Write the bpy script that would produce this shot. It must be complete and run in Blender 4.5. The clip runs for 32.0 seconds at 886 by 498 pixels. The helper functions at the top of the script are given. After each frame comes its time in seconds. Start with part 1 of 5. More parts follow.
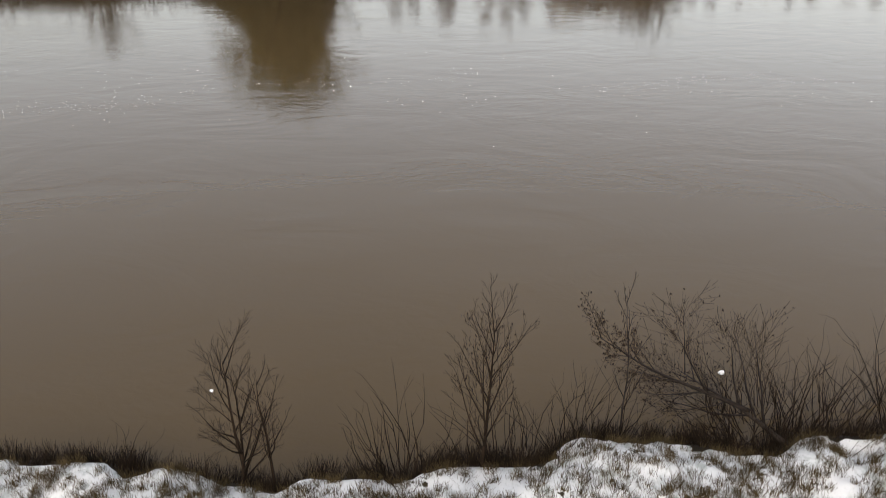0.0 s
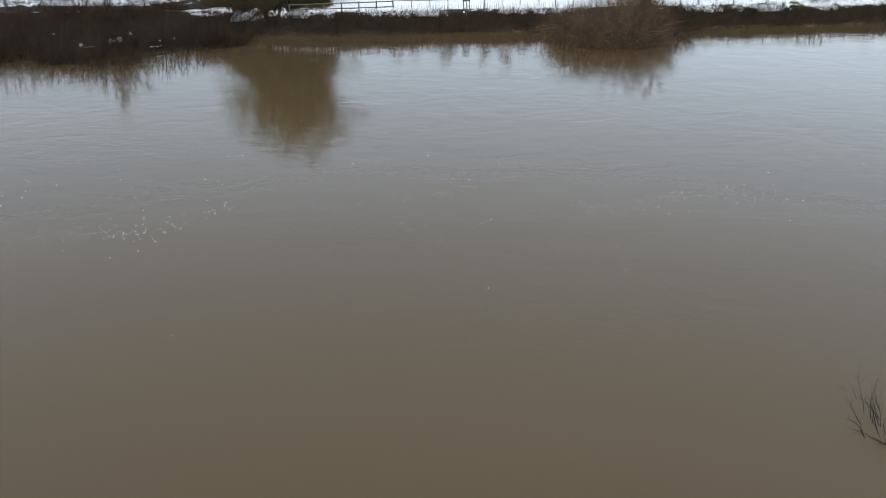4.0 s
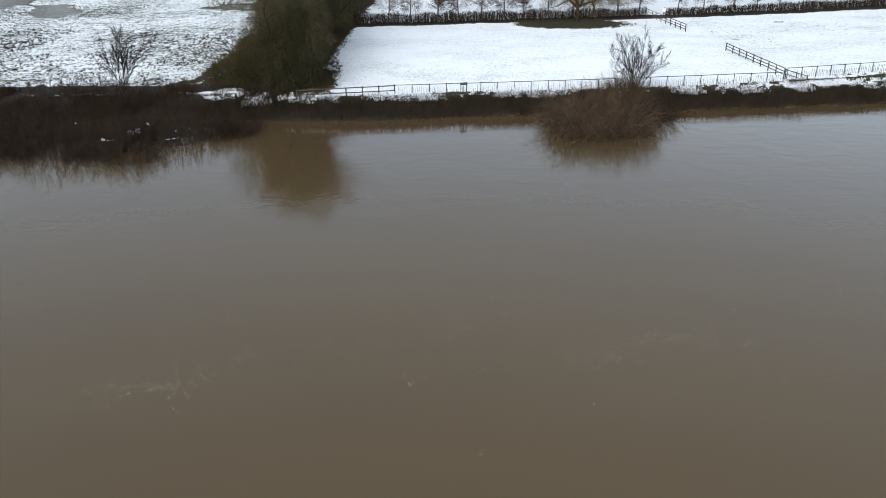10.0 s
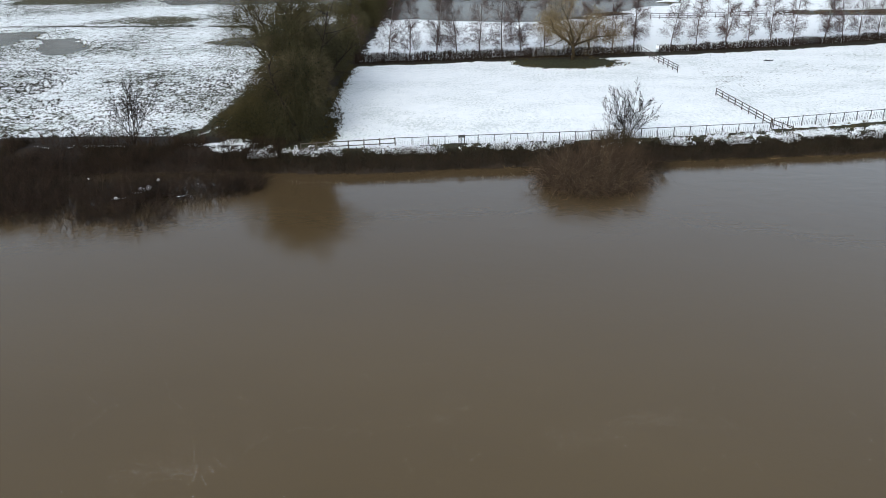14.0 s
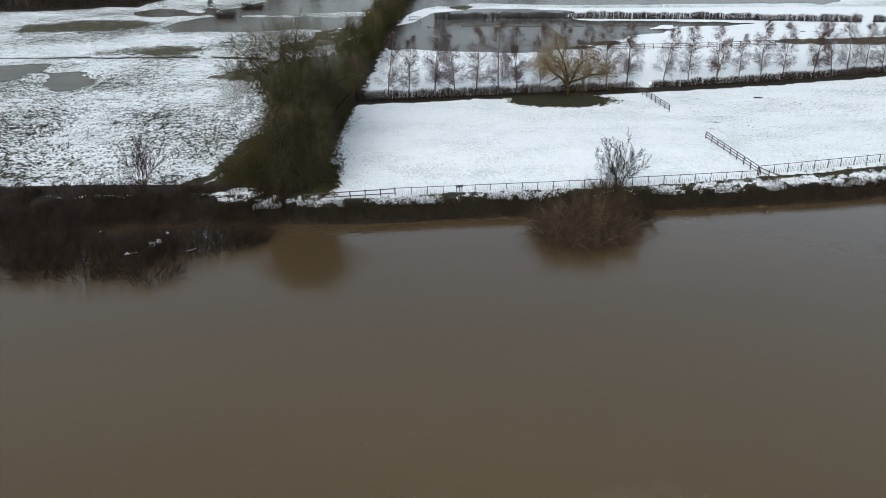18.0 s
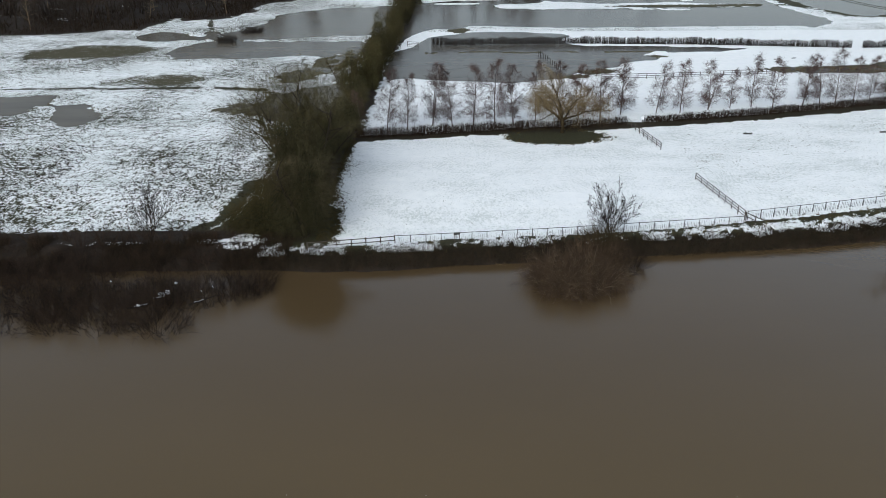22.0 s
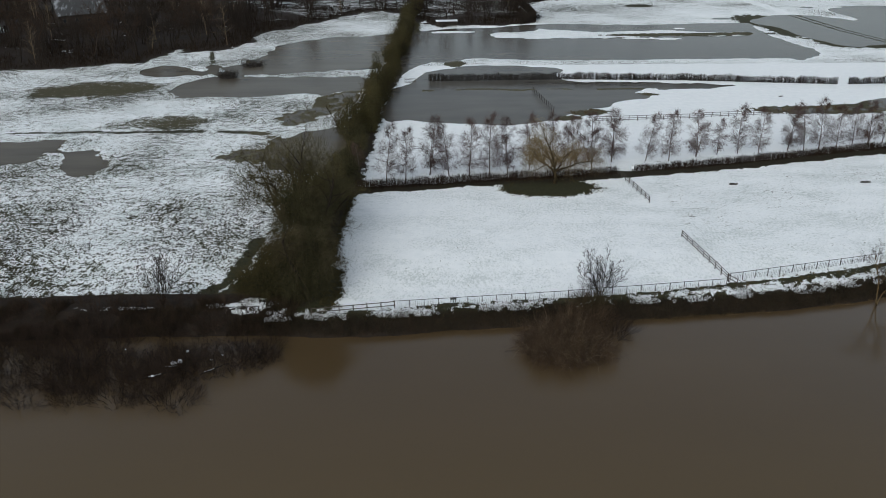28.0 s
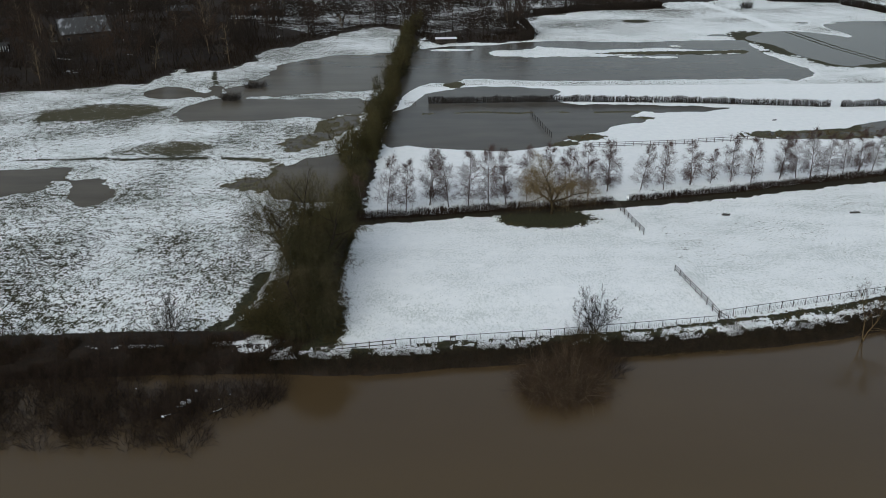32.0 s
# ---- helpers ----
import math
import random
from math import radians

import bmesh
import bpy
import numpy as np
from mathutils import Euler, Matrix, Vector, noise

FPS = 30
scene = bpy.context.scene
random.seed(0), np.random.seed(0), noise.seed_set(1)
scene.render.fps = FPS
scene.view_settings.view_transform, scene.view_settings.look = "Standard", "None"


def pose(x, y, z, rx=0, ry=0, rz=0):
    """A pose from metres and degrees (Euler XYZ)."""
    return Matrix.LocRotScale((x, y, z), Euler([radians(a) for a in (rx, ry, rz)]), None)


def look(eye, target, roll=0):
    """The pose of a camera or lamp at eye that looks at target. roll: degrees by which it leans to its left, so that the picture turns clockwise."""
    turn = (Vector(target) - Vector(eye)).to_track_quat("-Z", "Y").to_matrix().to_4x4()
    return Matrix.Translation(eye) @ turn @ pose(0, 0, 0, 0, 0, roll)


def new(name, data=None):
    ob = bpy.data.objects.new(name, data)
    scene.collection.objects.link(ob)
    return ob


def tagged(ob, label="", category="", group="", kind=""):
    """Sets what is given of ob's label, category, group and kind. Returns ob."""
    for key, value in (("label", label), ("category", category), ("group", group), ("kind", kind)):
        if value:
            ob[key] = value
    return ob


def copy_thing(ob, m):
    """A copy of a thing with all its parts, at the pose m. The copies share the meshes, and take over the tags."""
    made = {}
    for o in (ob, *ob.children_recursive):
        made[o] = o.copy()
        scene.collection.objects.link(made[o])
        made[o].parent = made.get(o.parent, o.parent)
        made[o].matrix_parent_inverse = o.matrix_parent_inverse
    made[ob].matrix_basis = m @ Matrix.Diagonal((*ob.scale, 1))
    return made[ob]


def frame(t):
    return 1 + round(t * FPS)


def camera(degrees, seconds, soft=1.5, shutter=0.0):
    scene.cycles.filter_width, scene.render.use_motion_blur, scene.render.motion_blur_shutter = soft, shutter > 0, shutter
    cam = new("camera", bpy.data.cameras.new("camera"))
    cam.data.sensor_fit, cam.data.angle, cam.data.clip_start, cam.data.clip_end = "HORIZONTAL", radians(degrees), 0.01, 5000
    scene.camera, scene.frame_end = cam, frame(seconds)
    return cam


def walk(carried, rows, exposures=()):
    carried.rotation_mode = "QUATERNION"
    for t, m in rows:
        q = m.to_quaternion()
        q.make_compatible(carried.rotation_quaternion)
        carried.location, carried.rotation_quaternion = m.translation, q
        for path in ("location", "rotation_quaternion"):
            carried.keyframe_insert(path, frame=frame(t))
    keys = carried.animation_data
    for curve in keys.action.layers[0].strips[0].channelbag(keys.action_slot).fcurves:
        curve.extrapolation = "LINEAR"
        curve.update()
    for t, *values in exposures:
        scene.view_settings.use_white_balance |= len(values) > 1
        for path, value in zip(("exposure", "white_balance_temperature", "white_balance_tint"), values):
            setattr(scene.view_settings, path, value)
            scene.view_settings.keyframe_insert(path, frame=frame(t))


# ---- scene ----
# ---------------------------------------------------------------- camera: a drone rising over the river
cam = camera(56.53, 32.0, soft=0.6, shutter=0.4)
PATH = [
    (0, -0.399, 7.145, 6.114, -24.521, 0.642, -0.274),
    (2, -0.413, 6.629, 9.007, -24.524, 0.633, -0.270),
    (4, -0.389, 6.170, 11.870, -24.526, 0.633, -0.271),
    (6, -0.345, 5.739, 14.732, -24.527, 0.634, -0.277),
    (8, -0.293, 5.319, 17.612, -24.528, 0.631, -0.287),
    (10, -0.243, 4.897, 20.524, -24.529, 0.619, -0.299),
    (12, -0.198, 4.467, 23.477, -24.531, 0.595, -0.314),
    (14, -0.161, 4.029, 26.472, -24.534, 0.558, -0.330),
    (16, -0.131, 3.586, 29.508, -24.538, 0.508, -0.347),
    (18, -0.106, 3.141, 32.578, -24.542, 0.445, -0.364),
    (20, -0.085, 2.698, 35.674, -24.547, 0.372, -0.382),
    (22, -0.066, 2.261, 38.783, -24.550, 0.292, -0.399),
    (24, -0.046, 1.829, 41.891, -24.553, 0.211, -0.416),
    (26, -0.027, 1.400, 44.981, -24.553, 0.135, -0.431),
    (28, -0.012, 0.964, 48.037, -24.550, 0.071, -0.446),
    (30, -0.007, 0.505, 51.041, -24.541, 0.030, -0.459),
    (32, -0.024, -0.002, 53.976, -24.527, 0.020, -0.472),
]
walk(cam, [(t, pose(x, y, z, 90 + pitch, 0, yaw) @ pose(0, 0, 0, 0, 0, roll)) for t, x, y, z, pitch, yaw, roll in PATH],
     [(0, 0.62, 7250, 13), (1, 0.78, 7000, 11), (2, 0.82, 6500, 9), (3, 0.83, 6250, 7), (6, 0.87, 6150, 6), (9, 0.76, 6200, 6), (14, 0.63, 6250, 6), (19, 0.44, 6300, 5), (22, 0.36, 6300, 5), (25, 0.17, 6370, 5), (32, -0.06, 6400, 4)])

# ---------------------------------------------------------------- light: an overcast winter sky
world = bpy.data.worlds.new("overcast_sky")
scene.world = world
world.use_nodes = True
wn = world.node_tree.nodes
sky = wn.new("ShaderNodeTexSky")
sky.sky_type, sky.sun_disc = "NISHITA", False
sky.sun_elevation, sky.sun_rotation = radians(32), radians(200)
sky.air_density, sky.dust_density, sky.ozone_density = 1.0, 2.0, 1.5
veil = wn.new("ShaderNodeHueSaturation")
veil.inputs["Saturation"].default_value = 0.45
world.node_tree.links.new(sky.outputs[0], veil.inputs["Color"])
world.node_tree.links.new(veil.outputs[0], wn["Background"].inputs[0])
wn["Background"].inputs[1].default_value = 0.15
sun = new("sun", bpy.data.lights.new("sun", "SUN"))
sun.data.energy, sun.data.angle, sun.data.color = 0.9, radians(40), (1.0, 0.98, 0.95)
sun.matrix_world = look((0, 0, 100), (math.sin(radians(200)) * -60, math.cos(radians(200)) * -60, 62))

RIVER = -2.1      # level of the river
FLOOD = -0.05     # level of the standing water in the fields


# ---------------------------------------------------------------- materials
class Mat:
    """A node material with small helpers."""

    def __init__(self, name, rough=0.8, spec=0.3):
        self.m = bpy.data.materials.new(name)
        self.m.use_nodes = True
        self.t = self.m.node_tree
        self.p = self.t.nodes["Principled BSDF"]
        self.p.inputs["Roughness"].default_value = rough
        self.p.inputs["Specular IOR Level"].default_value = spec

    def node(self, kind, **values):
        n = self.t.nodes.new(kind)
        for key, value in values.items():
            n.inputs[key.replace("_", " ")].default_value = value
        return n

    def link(self, a, b):
        self.t.links.new(a, b)

    def where(self):
        return self.node("ShaderNodeNewGeometry").outputs["Position"]

    def noise(self, scale, detail=4.0, rough=0.6, at=None, stretch=None):
        n = self.node("ShaderNodeTexNoise", Scale=scale, Detail=detail, Roughness=rough)
        at = at or self.where()
        if stretch:
            mp = self.node("ShaderNodeMapping", Scale=stretch)
            self.link(at, mp.inputs["Vector"])
            at = mp.outputs[0]
        self.link(at, n.inputs["Vector"])
        return n.outputs["Fac"]

    def warped(self, scale, detail, rough, twist, stretch):
        """Noise drawn out into eddies."""
        f = self.noise(scale, detail, rough, stretch=stretch)
        f.node.inputs["Distortion"].default_value = twist
        return f

    def ramp(self, fac, stops):
        r = self.node("ShaderNodeValToRGB")
        while len(r.color_ramp.elements) < len(stops):
            r.color_ramp.elements.new(0.5)
        for e, (at, c) in zip(r.color_ramp.elements, stops):
            e.position, e.color = at, (*c, 1) if not isinstance(c, float) else (c, c, c, 1)
        self.link(fac, r.inputs["Fac"])
        return r.outputs["Color"]

    def math(self, op, a, b=0.0):
        n = self.node("ShaderNodeMath")
        n.operation = op
        for v, s in ((a, n.inputs[0]), (b, n.inputs[1])):
            if isinstance(v, (int, float)):
                s.default_value = v
            else:
                self.link(v, s)
        return n.outputs[0]

    def mix(self, fac, a, b):
        n = self.node("ShaderNodeMix")
        n.data_type = "RGBA"
        for v, s in ((fac, n.inputs[0]), (a, n.inputs[6]), (b, n.inputs[7])):
            if isinstance(v, tuple):
                s.default_value = (*v, 1)
            elif isinstance(v, (int, float)):
                s.default_value = v
            else:
                self.link(v, s)
        return n.outputs[2]

    def smooth(self, v, lo, hi):
        n = self.node("ShaderNodeMapRange")
        n.interpolation_type = "SMOOTHSTEP"
        n.inputs["From Min"].default_value, n.inputs["From Max"].default_value = lo, hi
        self.link(v, n.inputs["Value"])
        return n.outputs[0]

    def attr(self, name):
        n = self.node("ShaderNodeAttribute")
        n.attribute_name = name
        return n.outputs["Fac"]

    def color(self, c):
        self.link(c, self.p.inputs["Base Color"])
        return self

    def bump(self, h, strength, distance=0.1):
        b = self.node("ShaderNodeBump", Strength=strength, Distance=distance)
        self.link(h, b.inputs["Height"])
        self.link(b.outputs[0], self.p.inputs["Normal"])
        return self


def bark(name, dark, light, scale=6.0, stretch=(1, 1, 0.3)):
    m = Mat(name, 0.9, 0.08)
    tone = m.node("ShaderNodeObjectInfo").outputs["Random"]
    n = m.noise(scale, 5, 0.65, stretch=stretch)
    c = m.ramp(n, [(0.3, dark), (0.7, light)])
    hs = m.node("ShaderNodeHueSaturation")
    m.link(c, hs.inputs["Color"])
    m.link(m.math("ADD", m.math("MULTIPLY", tone, 0.4), 0.8), hs.inputs["Value"])
    return m.color(hs.outputs[0]).bump(n, 0.5, 0.02).m


def leafage(name, dark, light):
    m = Mat(name, 0.75, 0.12)
    isle = m.node("ShaderNodeNewGeometry").outputs["Random Per Island"]
    big = m.noise(0.5, 3)
    tone = m.node("ShaderNodeObjectInfo").outputs["Random"]
    mixed = m.math("ADD", m.math("MULTIPLY", isle, 0.4), m.math("ADD", m.math("MULTIPLY", big, 0.35), m.math("MULTIPLY", tone, 0.25)))
    return m.color(m.ramp(mixed, [(0.25, dark), (0.75, light)])).m


M_BARK = bark("dark_bark", (0.012, 0.0095, 0.008), (0.042, 0.033, 0.027))
M_TWIG = bark("brown_twigs", (0.018, 0.012, 0.009), (0.065, 0.043, 0.03), 3)
M_RED = bark("red_brown_twigs", (0.018, 0.012, 0.0078), (0.12, 0.081, 0.05), 0.9)
M_STEM = bark("pale_brown_stems", (0.06, 0.045, 0.029), (0.22, 0.17, 0.115), 2)
M_DRY = bark("dry_stalks", (0.07, 0.05, 0.025), (0.19, 0.135, 0.07), 4)
M_BIRCH = bark("birch_bark", (0.045, 0.038, 0.036), (0.24, 0.21, 0.2), 9, (1, 1, 2))
M_BIRCHTWIG = bark("birch_twigs", (0.04, 0.026, 0.023), (0.115, 0.075, 0.066), 3)
M_OLIVETWIG = bark("olive_twigs", (0.028, 0.023, 0.01), (0.095, 0.075, 0.033), 3)
M_WILLOW = bark("willow_twigs", (0.13, 0.095, 0.048), (0.30, 0.225, 0.12), 3)
M_WILLOWBARK = bark("willow_bark", (0.02, 0.015, 0.009), (0.075, 0.055, 0.03), 5)
M_WEED = bark("rough_weeds", (0.011, 0.008, 0.0055), (0.058, 0.041, 0.026), 0.8)
M_NEARGRASS = bark("dull_brown_grass", (0.03, 0.022, 0.011), (0.15, 0.11, 0.055), 6)
M_SCRUB = bark("scrub_twigs", (0.007, 0.005, 0.004), (0.052, 0.036, 0.026), 0.9)
M_HEDGE = bark("cut_hedge_twigs", (0.010, 0.007, 0.0055), (0.05, 0.034, 0.025), 1.2)
M_STRAND = bark("weeping_olive_twigs", (0.02, 0.0165, 0.009), (0.105, 0.083, 0.047), 0.9)
M_ASHTWIG = bark("ash_twigs", (0.026, 0.023, 0.0105), (0.102, 0.086, 0.04), 1.5)
M_IVYTWIG = bark("ivied_twigs", (0.016, 0.016, 0.007), (0.095, 0.082, 0.042), 1.0)
M_IVY = leafage("ivy_leaves", (0.006, 0.008, 0.0038), (0.044, 0.043, 0.017))
M_CONIFER = leafage("hedgerow_leaves", (0.010, 0.013, 0.006), (0.095, 0.085, 0.033))
M_BRAMBLE = leafage("bramble_leaves", (0.008, 0.008, 0.005), (0.045, 0.038, 0.02))
M_DEADLEAF = leafage("dead_leaves", (0.012, 0.008, 0.006), (0.052, 0.034, 0.022))
M_NEAR = bark("wet_dark_twigs", (0.008, 0.006, 0.004), (0.034, 0.022, 0.014), 4)
M_TUFT = bark("winter_grass", (0.03, 0.026, 0.01), (0.13, 0.10, 0.045), 5)
M_FENCE = bark("weathered_fence_wood", (0.035, 0.03, 0.026), (0.12, 0.10, 0.085), 8)
M_STEEL = bark("weathered_rail", (0.03, 0.03, 0.03), (0.09, 0.088, 0.085), 12)


def snow_material():
    m = Mat("snow_cap", 0.7, 0.3)
    n = m.noise(8, 5)
    return m.color(m.ramp(n, [(0.3, (0.72, 0.75, 0.79)), (0.7, (0.85, 0.87, 0.9))])).bump(n, 0.4, 0.05).m


M_SNOW = snow_material()


def ground_material():
    """Grass, soil and a thin broken cover of snow, by the ground's attributes snow (0 to 1) and soil (0 grass, 1 leaf litter)."""
    m = Mat("winter_ground", 0.85, 0.2)
    big, mid = m.noise(0.09, 3, 0.5), m.noise(0.7, 4, 0.6)
    tuft = m.noise(3.0, 5, 0.72, stretch=(1, 0.7, 1))
    fine = m.noise(9, 4, 0.7, stretch=(1, 0.7, 1))
    grass = m.ramp(m.math("ADD", m.math("MULTIPLY", tuft, 0.5), m.math("MULTIPLY", fine, 0.5)),
                   [(0.32, (0.012, 0.013, 0.006)), (0.5, (0.027, 0.027, 0.012)), (0.7, (0.08, 0.07, 0.034))])
    litter = m.ramp(m.math("ADD", m.math("MULTIPLY", mid, 0.4), m.math("MULTIPLY", fine, 0.6)),
                    [(0.3, (0.008, 0.006, 0.005)), (0.55, (0.022, 0.015, 0.01)), (0.75, (0.05, 0.035, 0.023))])
    straw = m.ramp(m.math("ADD", m.math("MULTIPLY", tuft, 0.45), m.math("MULTIPLY", fine, 0.55)),
                   [(0.34, (0.024, 0.021, 0.012)), (0.5, (0.07, 0.062, 0.034)), (0.68, (0.15, 0.13, 0.072))])
    bare = m.mix(m.attr("straw"), m.mix(m.attr("soil"), grass, litter), straw)
    # the snow lies where the cover is deep and between the tufts
    rough = m.math("ADD", m.math("MULTIPLY", tuft, 0.62), m.math("ADD", m.math("MULTIPLY", mid, 0.28), m.math("MULTIPLY", big, 0.10)))
    rough = m.math("ADD", rough, m.math("MULTIPLY", m.math("SUBTRACT", fine, 0.5), 0.22))
    level = m.math("ADD", m.math("MULTIPLY", m.attr("snow"), 0.5), 0.26)
    deep = m.smooth(m.math("SUBTRACT", level, rough), -0.008, 0.014)
    white = m.ramp(m.math("ADD", m.math("MULTIPLY", mid, 0.5), m.math("MULTIPLY", fine, 0.5)),
                   [(0.3, (0.76, 0.79, 0.81)), (0.7, (0.91, 0.925, 0.93))])
    # a thin cover lets the turf grey the snow in soft streaks
    veil = m.math("ADD", m.math("MULTIPLY", m.noise(0.16, 5, 0.65, stretch=(0.6, 1, 1)), 0.3), m.math("MULTIPLY", m.noise(3.2, 5, 0.85, stretch=(1, 0.6, 1)), 0.7))
    thin = m.math("MULTIPLY", m.smooth(veil, 0.48, 0.6), m.math("SUBTRACT", 1.0, m.smooth(m.attr("snow"), 0.85, 1.1)))
    worn = m.math("SUBTRACT", 0.8, m.math("MULTIPLY", m.smooth(m.attr("snow"), 0.66, 0.76), 0.3))
    white = m.mix(m.math("MULTIPLY", thin, worn), white, (0.38, 0.43, 0.41))
    m.color(m.mix(deep, bare, white))
    lift = m.math("ADD", m.math("MULTIPLY", tuft, 0.5), m.math("MULTIPLY", fine, 0.35))
    return m.bump(lift, 0.55, 0.12).m


def river_material():
    m = Mat("brown_river_water", 0.06, 0.72)
    m.p.inputs["IOR"].default_value = 1.33
    silt = m.noise(0.035, 4, 0.55, stretch=(0.5, 1, 1))
    # dimmer light over the far side is put into the base colour, darker with y
    across = m.node("ShaderNodeSeparateXYZ")
    m.link(m.where(), across.inputs[0])
    far_dimming = m.smooth(m.math("ADD", across.outputs[1], m.math("MULTIPLY", silt, 24.0)), 58, 90)
    near = m.ramp(silt, [(0.3, (0.086, 0.0595, 0.028)), (0.7, (0.103, 0.072, 0.034))])
    m.color(m.mix(far_dimming, near, m.ramp(silt, [(0.3, (0.066, 0.0445, 0.0225)), (0.7, (0.083, 0.0565, 0.0285))])))
    swirl = m.warped(0.3, 4, 0.55, 2.0, (0.75, 1, 1))
    a, b = m.noise(0.8, 3, 0.5, stretch=(0.6, 1, 1)), m.warped(3.0, 4, 0.6, 0.8, (0.8, 1, 1))
    calm = m.smooth(m.warped(0.06, 4, 0.55, 1.5, (0.5, 1, 1)), 0.46, 0.66)
    h = m.math("ADD", m.math("MULTIPLY", a, 0.26), m.math("MULTIPLY", m.math("MULTIPLY", b, calm), 0.34))
    h = m.math("ADD", h, m.math("MULTIPLY", swirl, 0.6))
    return m.bump(h, 0.22, 0.12).m


def flood_material(name, dark, light, spec):
    m = Mat(name, 0.22, spec)
    m.p.inputs["IOR"].default_value = 1.33
    n = m.noise(0.12, 4, 0.6, stretch=(0.35, 1, 1))
    m.color(m.ramp(n, [(0.3, dark), (0.7, light)]))
    return m.bump(m.noise(1.5, 3, 0.5), 0.05, 0.05).m


M_GROUND, M_RIVER = ground_material(), river_material()
M_FLOOD = flood_material("standing_flood_water", (0.056, 0.05, 0.042), (0.086, 0.077, 0.064), 0.10)
M_SILTY = flood_material("silty_flood_water", (0.062, 0.052, 0.038), (0.094, 0.08, 0.06), 0.08)


# ---------------------------------------------------------------- builders
def mesh_of(name, verts, faces, material, smooth=False):
    me = bpy.data.meshes.new(name)
    me.from_pydata(verts, [], faces)
    me.materials.append(material)
    if smooth:
        me.shade_smooth()
    me.update()
    return me


def put(name, me, parent=None, label=""):
    ob = new(name, me)
    ob.parent = parent
    if label:
        ob["label"] = label
    return ob


def thing(name, x, y, z, label, category, group="", turn=0.0):
    ob = new(name)
    ob.empty_display_size = 0.3
    ob.matrix_basis = pose(x, y, z, 0, 0, turn)
    return tagged(ob, label, category, group)


def box(sx, sy, sz, at=(0, 0, 0), bevel=0.0):
    """Verts and faces of a box standing on at."""
    bm = bmesh.new()
    bmesh.ops.create_cube(bm, size=1, matrix=Matrix.Translation((at[0], at[1], at[2] + sz / 2)) @ Matrix.Diagonal((sx, sy, sz, 1)))
    if bevel:
        bmesh.ops.bevel(bm, geom=bm.edges[:], offset=bevel, segments=1, affect="EDGES")
    return bm


def part(name, bm, material, parent, label=""):
    me = bpy.data.meshes.new(name)
    bm.to_mesh(me)
    bm.free()
    me.materials.append(material)
    return put(name, me, parent, label)


def tubes(name, segs, material, sides=3):
    """One mesh of tapered tubes; segs: rows of start, end, start radius, end radius."""
    if len(segs) == 0:
        return mesh_of(name, [(0, 0, 0), (0.01, 0, 0), (0, 0.01, 0)], [(0, 1, 2)], material)
    s = np.array(segs, dtype=float)
    a, b, ra, rb = s[:, 0:3], s[:, 3:6], s[:, 6:7], s[:, 7:8]
    d = b - a
    d /= np.maximum(np.linalg.norm(d, axis=1, keepdims=True), 1e-6)
    side = np.where(np.abs(d[:, 2:3]) > 0.9, np.array([[1.0, 0, 0]]), np.array([[0, 0, 1.0]]))
    u = np.cross(d, side)
    u /= np.linalg.norm(u, axis=1, keepdims=True)
    v = np.cross(d, u)
    rings = []
    for c, r in ((a, ra), (b, rb)):
        rings += [c + r * (math.cos(k * math.tau / sides) * u + math.sin(k * math.tau / sides) * v) for k in range(sides)]
    verts = np.stack(rings, 1).reshape(-1, 3)
    base = (np.arange(len(s)) * 2 * sides)[:, None]
    quads = np.concatenate([np.stack([base[:, 0] + k, base[:, 0] + (k + 1) % sides, base[:, 0] + sides + (k + 1) % sides, base[:, 0] + sides + k], 1)
                            for k in range(sides)])
    me = bpy.data.meshes.new(name)
    me.vertices.add(len(verts))
    me.vertices.foreach_set("co", verts.ravel())
    me.loops.add(quads.size)
    me.loops.foreach_set("vertex_index", quads.ravel().astype(np.int32))
    me.polygons.add(len(quads))
    me.polygons.foreach_set("loop_start", np.arange(0, quads.size, 4, dtype=np.int32))
    me.polygons.foreach_set("use_smooth", np.ones(len(quads), dtype=bool))
    me.materials.append(material)
    me.update(calc_edges=True)
    me.validate()
    return me


def limb(name, segs, material, sides=6):
    """One continuous tapered limb along a chain of segments."""
    p = np.array([segs[0][0:3]] + [s[3:6] for s in segs], dtype=float)
    r = np.array([segs[0][6]] + [s[7] for s in segs], dtype=float)
    d = np.gradient(p, axis=0)
    d /= np.linalg.norm(d, axis=1, keepdims=True) + 1e-9
    mean = d.mean(0)
    ref = np.array([1.0, 0, 0]) if abs(mean[2]) > 0.7 else np.array([0, 0, 1.0])
    verts = []
    for q, way, rad in zip(p, d, r):
        u = np.cross(way, ref)
        u /= np.linalg.norm(u) + 1e-9
        v = np.cross(way, u)
        verts += [tuple(q + rad * (math.cos(k * math.tau / sides) * u + math.sin(k * math.tau / sides) * v)) for k in range(sides)]
    faces = [(i * sides + k, i * sides + (k + 1) % sides, (i + 1) * sides + (k + 1) % sides, (i + 1) * sides + k) for i in range(len(p) - 1) for k in range(sides)]
    faces += [tuple(range(sides - 1, -1, -1)), tuple(range((len(p) - 1) * sides, len(p) * sides))]
    return mesh_of(name, verts, faces, material, True)


